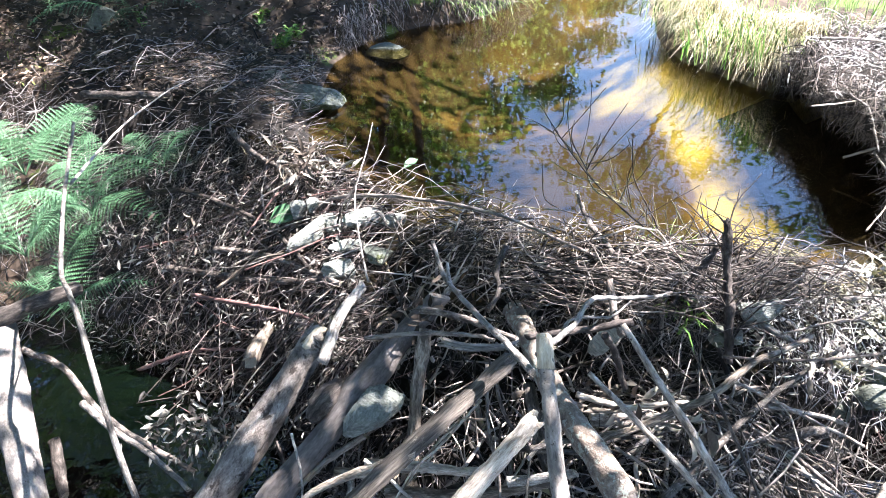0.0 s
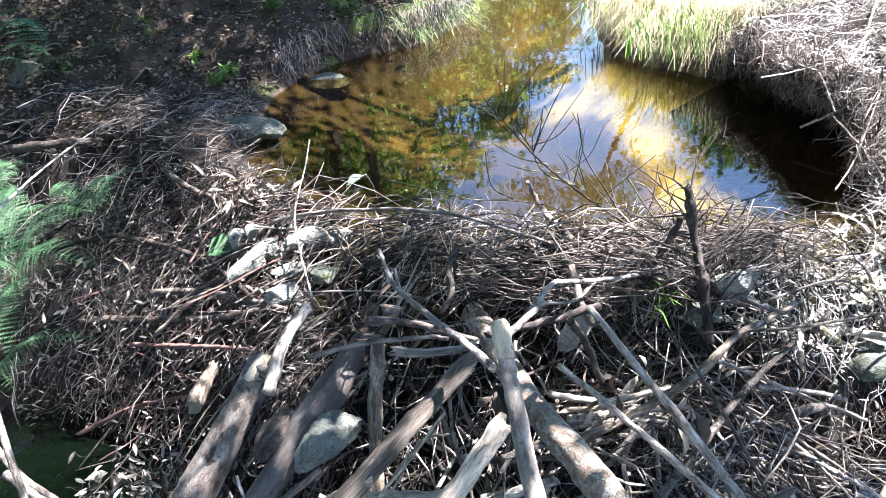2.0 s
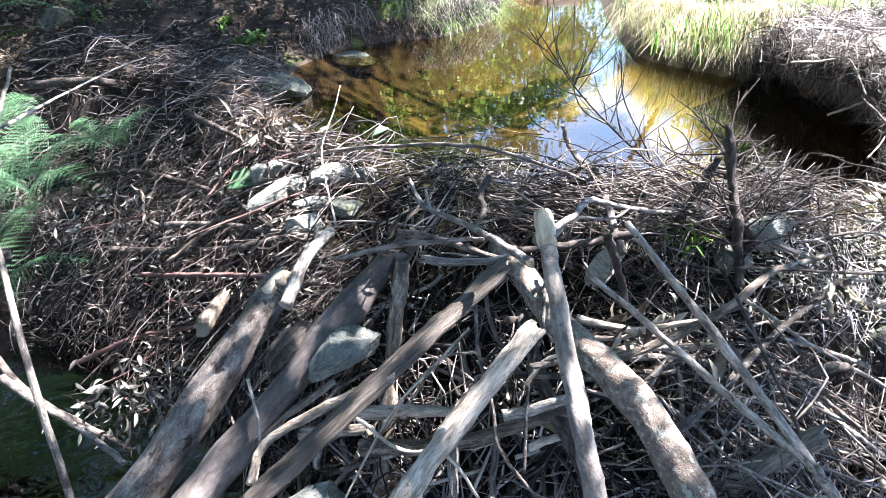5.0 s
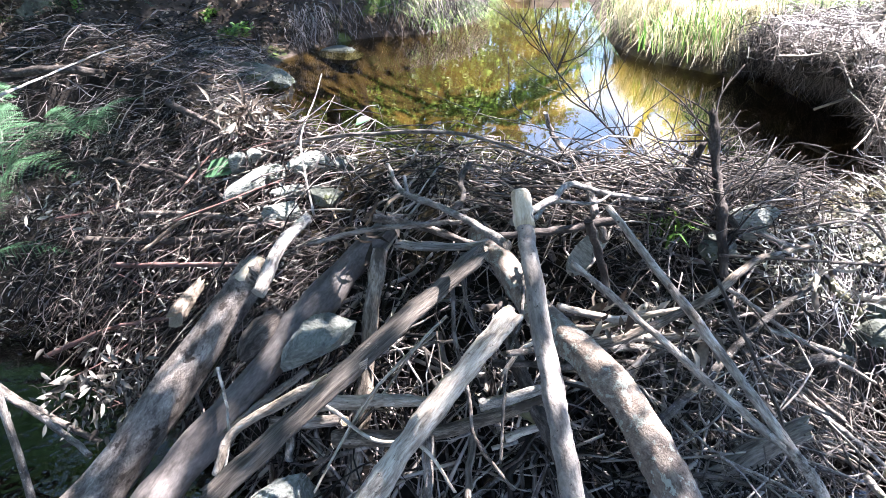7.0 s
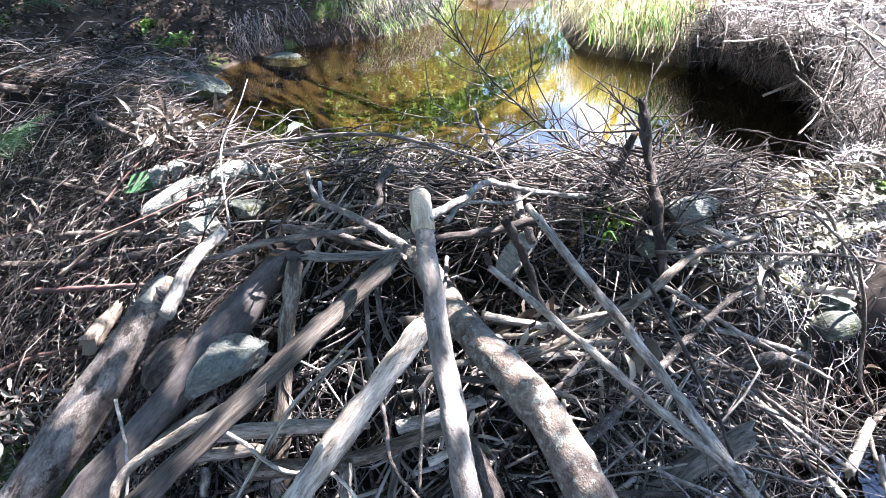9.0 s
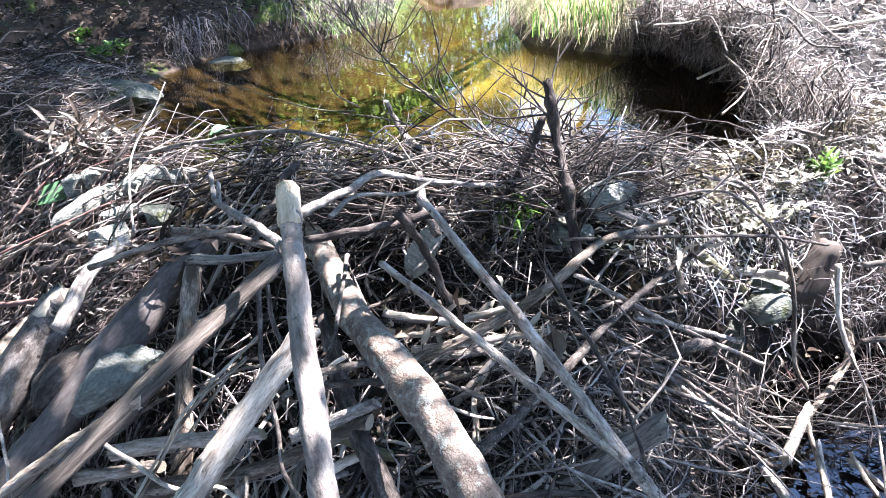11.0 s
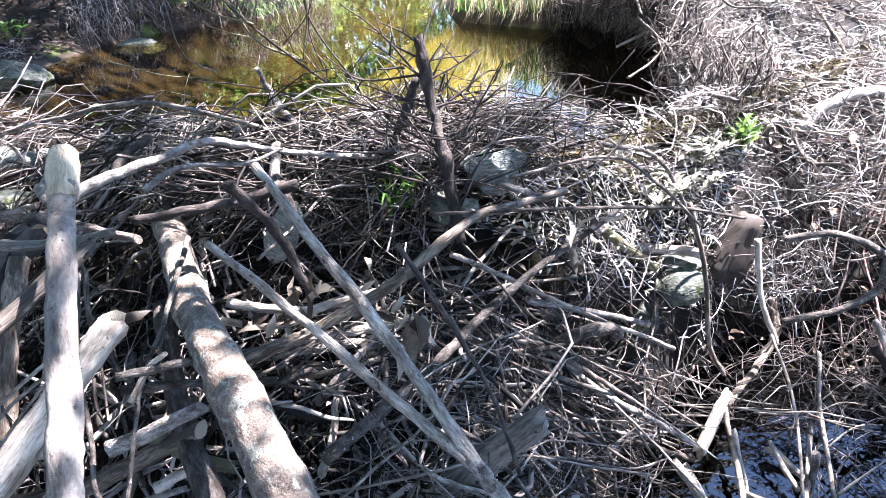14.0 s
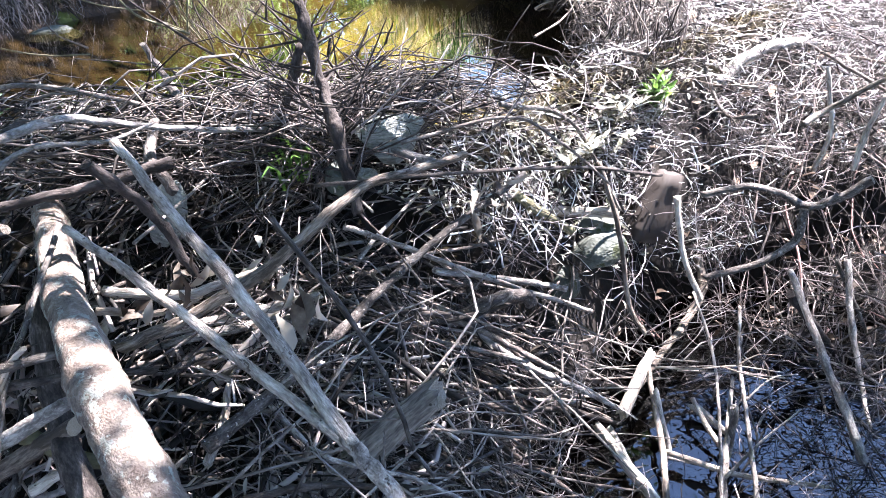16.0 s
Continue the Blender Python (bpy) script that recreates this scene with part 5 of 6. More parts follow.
# ---- middling sticks laid on the dam, each by itself ----


def laid_sticks(n, x0, x1, y0, y1, angle, spread, length, radius, depth, mats, label, keep=None):
    """Single crooked sticks on the pile's surface."""
    for k in range(n):
        for _ in range(20):
            x, y = rng.uniform(x0, x1), rng.uniform(y0, y1)
            if keep is None or keep(np.array([x]), np.array([y]))[0]:
                break
        a = math.radians(angle + rng.normal(0, spread))
        half = rng.uniform(*length) / 2
        lift, tip = rng.uniform(*depth), rng.normal(0, 0.03, 2)
        sway = rng.normal(0, 0.05 * half, 3) + rng.normal(0, 0.11) * half * np.array([0.8, 1.0, 0.7])
        pts = []
        for t, s in zip((-1, -0.45, 0.1, 0.55, 1), (0, sway[0], sway[1], sway[2], 0)):
            px_, py_ = x + math.cos(a) * half * t - math.sin(a) * s, y + math.sin(a) * half * t + math.cos(a) * s
            pts.append((px_, py_, 0.5 * float(pile(px_, py_)) + 0.5 * float(pile(x, y)) + lift + (tip[0] if t < 0 else tip[1]) * abs(t)))
        zs = np.polyfit((-1, -0.45, 0.1, 0.55, 1), [p[2] for p in pts], 2)
        pts = [(p[0], p[1], float(np.polyval(zs, t))) for p, t in zip(pts, (-1, -0.45, 0.1, 0.55, 1))]
        r = radius[0] + (radius[1] - radius[0]) * rng.uniform(0, 1) ** 2
        stick = branch("stick", pts, r, r * rng.uniform(0.45, 0.85), mats[k % len(mats)], label, knots=int(rng.integers(0, 3)), ragged=True)
        if rng.uniform(0, 1) < 0.45:
            m = np.array(pts[2])
            way = np.array(pts[4]) - m
            way = way * 0.5 + np.linalg.norm(way) * 0.35 * rng.normal(0, 1, 3) * np.array([1, 1, 0.4])
            branch("side_shoot", [tuple(m), tuple(m + way * 0.55 + rng.normal(0, 0.008, 3)), tuple(m + way)], r * 0.5, r * 0.25, mats[k % len(mats)], "", parent=stick)


GREYS = [BARK_GREY, BARK_DARK, WOOD_GREY, BARK_GREY, BARK_DARK, BARK_GREY, WOOD_PALE]
# The darker bark mix imitates shade on this face.
laid_sticks(85, 0.7, 1.75, 0.95, 1.85, -8, 20, (0.4, 0.95), (0.0035, 0.0095), (-0.15, -0.03), [BARK_DARK, BARK_GREY, BARK_DARK, WOOD_GREY, BARK_DARK], "grey stick layered in the brushy dam face", right_face)
laid_sticks(30, 0.8, 1.9, 1.0, 1.9, 60, 40, (0.25, 0.6), (0.0025, 0.005), (-0.06, 0.03), [BARK_DARK, BARK_GREY], "thin dark twig lying over the brushy dam face", right_face)
laid_sticks(60, -0.6, 0.75, 0.75, 1.9, 30, 55, (0.2, 0.6), (0.004, 0.013), (-0.2, -0.07), GREYS, "short stick wedged between the logs", framework)
laid_sticks(40, -1.5, -0.3, 1.7, 3.1, 8, 22, (0.35, 0.9), (0.0025, 0.006), (-0.02, 0.04), [BARK_RED, BARK_DARK, BARK_GREY], "thin brown stick matted into dead leaves", on_face)
laid_sticks(45, -0.3, 1.25, 1.75, 2.6, 10, 40, (0.25, 0.7), (0.0025, 0.006), (-0.04, 0.03), [BARK_DARK, BARK_GREY, BARK_DARK, WOOD_PALE], "thin stick woven into the dam crest", lambda x, y: np.abs(crest(x) - 0.08 - y) < 0.22)
laid_sticks(35, 1.9, 3.2, 0.9, 2.4, 75, 30, (0.3, 0.9), (0.003, 0.008), (0.0, 0.1), [BARK_RED, BARK_DARK, BARK_GREY], "thin dry stem leaning on the shaded bank", lambda x, y: crest(x) - y > 0.25)

for k in range(34):
    y0 = rng.uniform(2.3, 3.9)
    x0 = float(lip(y0)) + rng.uniform(0.0, 1.2)
    a, half = rng.normal(0.3, 0.9), rng.uniform(0.15, 0.45)
    pts = []
    for t in (-1, -0.3, 0.4, 1):
        px_, py_ = x0 + math.cos(a) * half * t, y0 + math.sin(a) * half * t + rng.normal(0, 0.02)
        pts.append((px_, py_, max(float(mound_top(px_, py_)), float(mound_top(x0, y0)) - 0.04) + rng.uniform(0.02, 0.07)))
    r = rng.uniform(0.003, 0.009)
    branch("bank_stick", pts, r, r * 0.6, (WOOD_PALE, BARK_GREY, WOOD_PALE, BARK_PALE)[k % 4], "bleached crooked stick lying on the brush mound", ragged=True)

# ---- leaves lying on the dam and the banks ----


def strewn(name, n, x0, x1, y0, y1, length, ratio, mat, label, height, lift=(0, 0.03), keep=None, flatness=0.6, curl=0.25):
    x, y = scatter(n, x0, x1, y0, y1)
    if keep is not None:
        ok = keep(x, y)
        x, y = x[ok], y[ok]
    n = len(x)
    at = np.stack([x, y, height(x, y) + rng.uniform(lift[0], lift[1], n)], -1)
    d = rng.normal(0, 1, (n, 3)) * np.array([1, 1, 1 - flatness])
    nrm = rng.normal(0, 1 - flatness, (n, 3)) + np.array([0, 0, 1.0])
    L = rng.uniform(length[0], length[1], n)
    return leaf_stuff(name, at, d, nrm, L, L * rng.uniform(ratio[0], ratio[1], n), mat, label, curl=curl)


strewn("dead_leaves", 8000, -2.0, -0.35, 1.5, 3.7, (0.016, 0.045), (0.2, 0.34), WILTED, "dry grey-tan willow leaves on the dam", pile, (-0.07, 0.05), on_face)
strewn("dead_leaves", 420, 0.4, 2.2, 1.2, 2.4, (0.02, 0.055), (0.2, 0.36), DEAD_LEAF, "dry leaves caught among the sticks", pile, (-0.15, -0.03), on_face)
# The whitish tone stands for sunlight on these leaves.
strewn("pale_leaves", 4500, 1.2, 2.9, 1.7, 3.0, (0.012, 0.036), (0.22, 0.4), SILVER_LEAF, "pale dry leaves, whitened in colour for strong sun", pile, (-0.04, 0.07), lambda x, y: (crest(x) - y < 0.13) & (crest(x) - y > np.where(x < 1.9, 0.0, -0.3)))
strewn("leaf_litter", 30000, -4.6, 0.2, 3.3, 7.6, (0.018, 0.05), (0.45, 0.7), LITTER, "brown leaf litter covering the shaded bank", land, (0.005, 0.05), lambda x, y: (x < pond_left(y) - 0.02) & (crest(x) - y < 0.2) & (rng.uniform(0, 1, len(x)) < np.clip((y - 3.8) / 0.6, 0.12, 1)))
strewn("leaf_litter", 700, 2.0, 4, 1.5, 3.4, (0.03, 0.07), (0.4, 0.6), LITTER, "brown dead leaves on the bank", pile, (-0.06, 0.06), on_face)

strewn("pale_leaves", 2600, 1.12, 2.1, 1.85, 2.4, (0.012, 0.036), (0.22, 0.4), SILVER_LEAF, "pale dry leaves among bleached twigs on the crest", pile, (-0.01, 0.06), spit)
N = 9000
y = rng.uniform(2.1, 4.3, N)
x = lip(y) + 0.03 + rng.uniform(0, 1, N) ** 1.2 * 1.8
ok = bumps(x, y, 9, 2) + 0.8 * bumps(x, y, 21, 6) + rng.normal(0, 0.3, N) > -0.1
x, y = x[ok], y[ok]
N = len(x)
at = np.stack([x, y, np.maximum(mound_top(x, y), pile(x, y)) + rng.uniform(-0.01, 0.05, N)], -1)
L = rng.uniform(0.008, 0.032, N)
leaf_stuff("mound_chips", at, rng.normal(0, 1, (N, 3)), rng.normal(0, 0.6, (N, 3)) + np.array([0, 0, 1.0]), L, L * rng.uniform(0.2, 0.5, N), TWIGS_PALE, "bleached chips and leaf scraps over the mound, toned paler for sun", "debris", curl=0.4)

strewn("leaf_litter", 9000, -6.5, 7.5, -6.0, 5.0, (0.04, 0.09), (0.45, 0.7), LITTER, "brown leaf litter under the trees along the stream", land, (0.0, 0.03), lambda x, y: (land(x, y) > -0.85) & ((x < -2.6) | (x > 3.3)))

# ---- grass ----


def grass_patch(name, n, x, y, z, height, lean, mat, label, width=(0.003, 0.007), droop=0.4):
    h = rng.uniform(height[0], height[1], n)
    a = 3 * bumps(x, y, 2.2, 4) + 2 * bumps(x, y, 5.5, 1)
    le = rng.normal(0, 0.35, (n, 3)) + np.array(lean) + 0.3 * np.stack([np.cos(a), np.sin(a), 0 * a], -1)
    h = h * (0.75 + 0.35 * bumps(x, y, 3.1, 2).clip(-1, 1))
    le[:, 2] = np.minimum(le[:, 2], 0) * 0.5
    return blades(name, np.stack([x, y, z], -1), le, h, rng.uniform(width[0], width[1], n), mat, label, droop=droop)


x, y = scatter(9500, 1.7, 6.0, 4.0, 9.5)
ok = x > pond_right(y) + 0.10
x, y = x[ok], y[ok]
grass_patch("grass", len(x), x, y, land(x, y) - 0.02, (0.2, 0.5), (-0.12, -0.15, 0), GRASS, "tall green grass on the sunlit bank", (0.0025, 0.006), droop=0.5)
y = 3.95 + 1.8 * rng.uniform(0, 1, 3000) ** 1.6
x = pond_right(y) + rng.uniform(0.04, 0.3, 3000)
grass_patch("straw_grass", 3000, x, y, land(x, y) + 0.02, (0.25, 0.45), (-0.3, -0.2, -0.6), STRAW, "dry straw hanging over the water's edge", (0.002, 0.005), 0.8)
x, y = scatter(9000, -3.5, 8, 6.9, 15)
ok = (x < pond_left(y) - 0.05) | (x > pond_right(y) + 0.05) | (y > 9.6)
x, y = x[ok], y[ok]
grass_patch("grass", len(x), x, y, land(x, y) - 0.02, (0.25, 0.6), (0, -0.2, 0), GRASS, "tall bright grass beyond the pond", (0.004, 0.010))
y = rng.uniform(5.75, 8.6, 1500)
x = pond_left(y) - rng.uniform(-0.02, 0.35, 1500)
grass_patch("grass", 1500, x, y, land(x, y) - 0.01, (0.2, 0.45), (0.5, -0.2, -0.8), GRASS, "long grass drooping from the shaded bank", droop=0.75)

# ---- stones ----


def stone(name, at, size, turn, seed, mat, label, cuts=7):
    """An angular stone: a ball cut by planes, roughened, set at a place (its middle) with half sizes."""
    g = np.random.default_rng(seed)
    bm = bmesh.new()
    bmesh.ops.create_icosphere(bm, subdivisions=5, radius=1)
    planes = [(unit(g.normal(0, 1, 3)), g.uniform(0.5, 0.8)) for _ in range(cuts)]
    for v in bm.verts:
        p = np.array(v.co)
        for nrm, h in planes:
            over = p @ nrm - h
            if over > 0:
                p = p - nrm * over * 0.985
        q = Vector(p * 2.1 + seed)
        p = p * (1 + 0.06 * noise.noise(q) + 0.035 * noise.noise(q * 3.1) + 0.03 * noise.noise(q * 8) + 0.015 * noise.noise(q * 19))
        v.co = p * np.array(size)
    for f in bm.faces:
        f.smooth = False
    me = bpy.data.meshes.new(name)
    bm.to_mesh(me)
    bm.free()
    me.materials.append(mat)
    ob = new(name, me)
    ob.matrix_world = pose(*at, *turn)
    return tagged(ob, label, "stone", group="stones on the dam")


stone("stone", (-0.285, 1.73, -0.265), (0.152, 0.10, 0.085), (10, -24, 12), 31, STONE, "angular pale grey-green stone wedged between the logs", 10)
stone("stone", (-0.455, 2.45, -0.145), (0.092, 0.06, 0.06), (5, 4, -5), 2, STONE, "pale blue-grey stone resting on the sticks", 8)
stone("stone", (-0.63, 2.72, -0.11), (0.14, 0.055, 0.05), (0, -20, 38), 3, STONE, "long smooth grey stone beside smaller stones")
stone("stone", (-0.72, 2.87, -0.07), (0.05, 0.04, 0.055), (0, 10, 20), 4, STONE, "small rounded grey stone")
stone("stone", (-0.64, 2.87, -0.05), (0.045, 0.04, 0.04), (0, 0, 60), 5, STONE, "small rounded grey stone")
stone("stone", (-0.37, 2.70, -0.02), (0.10, 0.065, 0.055), (0, 5, 5), 6, STONE, "pale flat-topped stone on the dam crest")
stone("stone", (-0.23, 2.66, -0.02), (0.07, 0.05, 0.04), (0, -8, 20), 8, STONE, "small grey stone on the dam crest")
stone("stone", (-0.52, 2.75, -0.10), (0.04, 0.05, 0.06), (10, 0, 0), 9, STONE, "small upright grey stone")
stone("stone", (-0.44, 2.58, -0.11), (0.09, 0.05, 0.035), (0, 0, 10), 10, STONE, "flat grey stone among the twigs")
stone("stone", (-0.29, 2.50, -0.09), (0.08, 0.06, 0.045), (0, 10, -10), 11, STONE_GREEN, "dull grey-brown stone among the twigs")
stone("stone", (1.17, 1.90, 0.02), (0.11, 0.065, 0.065), (0, 6, 12), 12, STONE, "large pale speckled stone on the dam crest", 9)
stone("stone", (1.08, 1.86, -0.05), (0.045, 0.04, 0.032), (0, 0, 40), 13, STONE, "grey stone beside the large pale stone")
stone("stone", (1.03, 1.86, -0.05), (0.05, 0.042, 0.055), (0, 0, 0), 14, STONE_GREEN, "small smooth stone below the pale stone")
stone("stone", (0.60, 1.85, -0.05), (0.045, 0.03, 0.10), (10, 28, 0), 15, STONE, "upright flat grey stone in the hollow")
stone("stone", (-0.43, 1.46, -0.72), (0.17, 0.12, 0.14), (0, -8, 10), 16, STONE, "large pale rock at the waterline")
stone("stone", (1.78, 1.93, -0.47), (0.095, 0.065, 0.055), (0, -4, 8), 17, STONE_GREEN, "smooth greenish stone on the bank", 3)
stone("stone", (1.81, 1.99, -0.41), (0.07, 0.05, 0.026), (0, 2, -5), 18, STONE_GREEN, "flat greenish stone on another stone", 4)
stone("stone", (1.66, 1.93, -0.56), (0.06, 0.05, 0.06), (0, 0, 30), 19, STONE_GREEN, "mossy green stone beside a greenish stone")
stone("stone", (-0.84, 4.05, -0.01), (0.27, 0.17, 0.15), (0, 6, -12), 20, STONE_GREEN, "long mossy rock lying at the pond edge")
stone("stone", (-1.08, 4.15, 0.06), (0.16, 0.13, 0.12), (0, 0, 25), 21, STONE_GREEN, "mossy rock on the pond edge")
stone("stone", (-0.38, 5.12, -0.035), (0.17, 0.11, 0.07), (0, 0, 8), 22, STONE_GREEN, "flat pale rock in the pond")
stone("stone", (-2.32, 4.80, 0.28), (0.15, 0.12, 0.15), (0, 0, 15), 23, STONE_GREEN, "grey rock on the leaf-covered bank")
stone("stone", (1.42, 2.30, -0.03), (0.12, 0.09, 0.035), (0, 0, 20), 24, STONE, "pale sandy stone in the shallow pond edge")

# gnawed tip of the straight grey log and its stump-like neighbours


def gnawed_tip():
    p = spline([(0.289, 1.467, 0.330), (0.2895, 1.445, 0.312), (0.290, 1.390, 0.267)], 9)
    v, q, c = tubes(p[None], np.array([[0.015, 0.0215, 0.0235, 0.0245, 0.025, 0.0255, 0.0255, 0.025, 0.0245]]), 12)
    v = v + rng.normal(0, 0.0016, v.shape)
    ob = mesh_object("gnawed_tip", v, [q, c], WOOD_FRESH, parent=gnawed_log)
    add_grain(ob, 9, 12, np.full(9, 0.025), 0.1)
    return tagged(ob, "pale gnawed wood at the tip of a log")


gnawed_tip()


def split_stump():
    """A short split block of wood standing askew."""
    bm = bmesh.new()
    bmesh.ops.create_cube(bm, size=1)
    bmesh.ops.subdivide_edges(bm, edges=bm.edges[:], cuts=4, use_grid_fill=True)
    for v in bm.verts:
        t = v.co.z + 0.5
        q = Vector(v.co) * 3
        v.co = Vector((v.co.x * (0.15 - 0.07 * t), v.co.y * (0.10 - 0.05 * t), v.co.z * 0.24)) + Vector((0.045 * t, 0, 0)) + 0.012 * noise.noise_vector(q)
    for f in bm.faces:
        f.smooth = True
    me = bpy.data.meshes.new("split_stump")
    bm.to_mesh(me)
    bm.free()
    me.materials.append(BARK_DARK)
    ob = new("split_stump", me)
    ob.matrix_world = pose(2.06, 2.11, -0.45, 0, 22, 15)
    return tagged(ob, "dark brown split block of wood standing askew", "wood block")


split_stump()

# ---- ferns ----


def frond_mesh(name, length, seed):
    """One fern frond along +y, arching down: a stalk and pinnae with small leaflets."""
    g = np.random.default_rng(seed)
    n = 22
    V, T, at = [], [], 0
    stalk = np.array([(0, length * t, 0.30 * length * math.sin(t * 2.2) - 0.30 * length * t * t) for t in np.linspace(0, 1, 14)])
    tv, tq, tc = tubes(stalk[None], np.linspace(0.003, 0.0008, 14)[None], 5)
    for i in range(n):
        t = 0.16 + 0.83 * i / (n - 1)
        base = np.array([np.interp(t, np.linspace(0, 1, 14), stalk[:, k]) for k in range(3)])
        reach = length * 0.27 * math.sin(min(1, (1.04 - t) * 1.35 + 0.05) * 1.5) * g.uniform(0.9, 1.08)
        for side in (-1, 1):
            d = unit(np.array([side, 0.35, -0.10 + g.normal(0, 0.06)]))
            m = max(4, int(reach / (length * 0.015)))
            half = reach / m * 0.40
            for j in range(m):
                f = (j + 0.6) / m
                c = base + d * reach * f + np.array([0, 0, -0.25 * reach * f * f])
                w = length * 0.0175 * (1.12 - f) + 0.001
                for up in (-1, 1):
                    a = unit(np.array([side * 0.35, up, 0.15]))
                    b = d * half
                    V += [c - b, c + a * w - b * 0.5, c + a * w * 1.1 + b * 0.3, c + b]
                    T.append((at, at + 1, at + 2, at + 3))
                    at += 4
    me = bpy.data.meshes.new(name)
    verts = np.concatenate([np.array(V), tv])
    faces = [tuple(x) for x in T] + [tuple(x + at) for x in tq] + [tuple(x + at) for x in tc]
    me.from_pydata([tuple(v) for v in verts], [], faces)
    me.materials.append(FERN_GREEN)
    return me


FRONDS = [frond_mesh("frond", 0.55, s) for s in (3, 4)]


def fern(at, fronds, size, seed, label):
    g = np.random.default_rng(seed)
    base = new("fern")
    base.location = at
    for i in range(fronds):
        ob = new("frond", FRONDS[i % 2])
        ob.parent = base
        s = size * g.uniform(0.75, 1.15)
        ob.matrix_basis = pose(0, 0, 0, g.uniform(4, 38), g.normal(0, 12), 360 * i / fronds + g.uniform(-20, 20)) @ Matrix.Diagonal((s, s, s, 1))
    return tagged(base, label, "fern", group="ferns on the bank")


fern((-1.95, 3.25, -0.28), 8, 1.0, 1, "bright green fern with arching fronds, partly in sun")
fern((-2.25, 3.0, -0.40), 7, 1.1, 2, "large green fern at the edge of dark water")
fern((-1.62, 3.55, -0.16), 6, 0.85, 3, "green fern drooping over dead twigs")
fern((-2.45, 3.55, -0.2), 7, 1.05, 4, "green fern behind another fern")
fern((-1.95, 2.70, -0.55), 6, 0.9, 5, "green fern hanging over dark water")
fern((-2.20, 4.95, 0.30), 7, 1.15, 6, "small green fern on the leaf-covered bank")
fern((-2.80, 5.05, 0.42), 8, 1.25, 7, "green fern on the shaded bank")

# ---- leafy plants ----


def leafy_plant(name, at, stems, height, leaf, mat, label, seed, spread=0.5, per=9, wide=0.35, category="plant"):
    """Stems from one root, each with leaves along it."""
    g = np.random.default_rng(seed)
    root = new(name)
    root.location = at
    for _ in range(stems):
        d = np.array([g.normal(0, spread), g.normal(0, spread), 1.0])
        top = d * height * g.uniform(0.7, 1.1)
        path = spline([(0, 0, -0.02), tuple(top * 0.5 + g.normal(0, 0.01, 3)), tuple(top)], 8)
        v, q, c = tubes(path[None], np.linspace(0.0025, 0.001, 8)[None], 5)
        stem = mesh_object("stem", v, [q, c], BARK_OLIVE, parent=root)
        t = g.uniform(0.35, 1.0, per)
        base = np.stack([np.interp(t, np.linspace(0, 1, 8), path[:, k]) for k in range(3)], -1)
        ang = g.uniform(0, 6.28, per)
        dirs = np.stack([np.cos(ang), np.sin(ang), g.uniform(0.1, 0.9, per)], -1)
        L = leaf * g.uniform(0.7, 1.15, per)
        leaf_stuff("foliage", base, dirs, np.tile([0, 0, 1.0], (per, 1)) + g.normal(0, 0.3, (per, 3)), L, L * wide, mat, "", parent=stem)
    return tagged(root, label, category)


leafy_plant("green_sprig", (2.14, 2.26, -0.17), 5, 0.10, 0.075, GREEN_LEAF, "sprig of fresh green lance-shaped leaves", 1, 0.4, 10, 0.28)
for i, (x, y) in enumerate([(1.80, 2.10), (1.90, 2.16), (1.98, 2.22), (2.08, 2.24), (2.22, 2.32), (1.72, 2.06)]):
    leafy_plant("pale_shrub", (x, y, float(pile(x, y)) - 0.02), 7, 0.12, 0.042, SILVER_LEAF, "low shrub of pale sunlit leaves on the bank", 20 + i, 0.7, 12, 0.36, "shrub")
leafy_plant("broad_leaf", (-0.86, 2.86, -0.16), 1, 0.06, 0.15, FERN_GREEN, "broad green leaf among dead twigs", 5, 0.3, 1, 0.75)
leafy_plant("broad_leaf", (-0.20, 3.10, 0.0), 1, 0.015, 0.10, FERN_GREEN, "green leaf lying at the water's edge", 6, 0.8, 1, 0.5)
leafy_plant("weed", (-1.30, 5.2, 0.14), 8, 0.16, 0.06, GREEN_LEAF, "small green weed on the leafy bank", 7, 0.5, 8, 0.5)
leafy_plant("weed", (-1.05, 5.0, 0.08), 8, 0.14, 0.05, GREEN_LEAF, "small green weed above the pond edge", 8, 0.5, 8, 0.5)
leafy_plant("weed", (-2.0, 4.75, 0.25), 6, 0.16, 0.05, GREEN_LEAF, "small green weed beside a grey rock", 9, 0.5, 8, 0.45)
leafy_plant("leafy_twigs", (2.35, 2.6, -0.16), 4, 0.12, 0.05, GREEN_LEAF, "few green leaves among bleached twigs", 10, 0.6, 5, 0.4)


def tuft(at, n, height, lean, mat, label, width=(0.004, 0.009), spread=0.03):
    root = new("grass_tuft")
    root.location = at
    p = np.stack([rng.normal(0, spread, n), rng.normal(0, spread, n), np.zeros(n)], -1)
    le = rng.normal(0, 0.3, (n, 3)) + np.array(lean)
    le[:, 2] = 0
    blades("foliage", p, le, rng.uniform(height * 0.6, height, n), rng.uniform(width[0], width[1], n), mat, parent=root)
    return tagged(root, label, "grass")


tuft((0.91, 1.96, -0.06), 26, 0.20, (-0.2, -0.5, 0), GREEN_LEAF, "tuft of dark green strap-like grass on the dam", (0.006, 0.012))
tuft((0.93, 2.28, 0.0), 30, 0.22, (0.1, -0.2, 0), GRASS, "tuft of green rushes at the pond edge", (0.003, 0.006), 0.08)
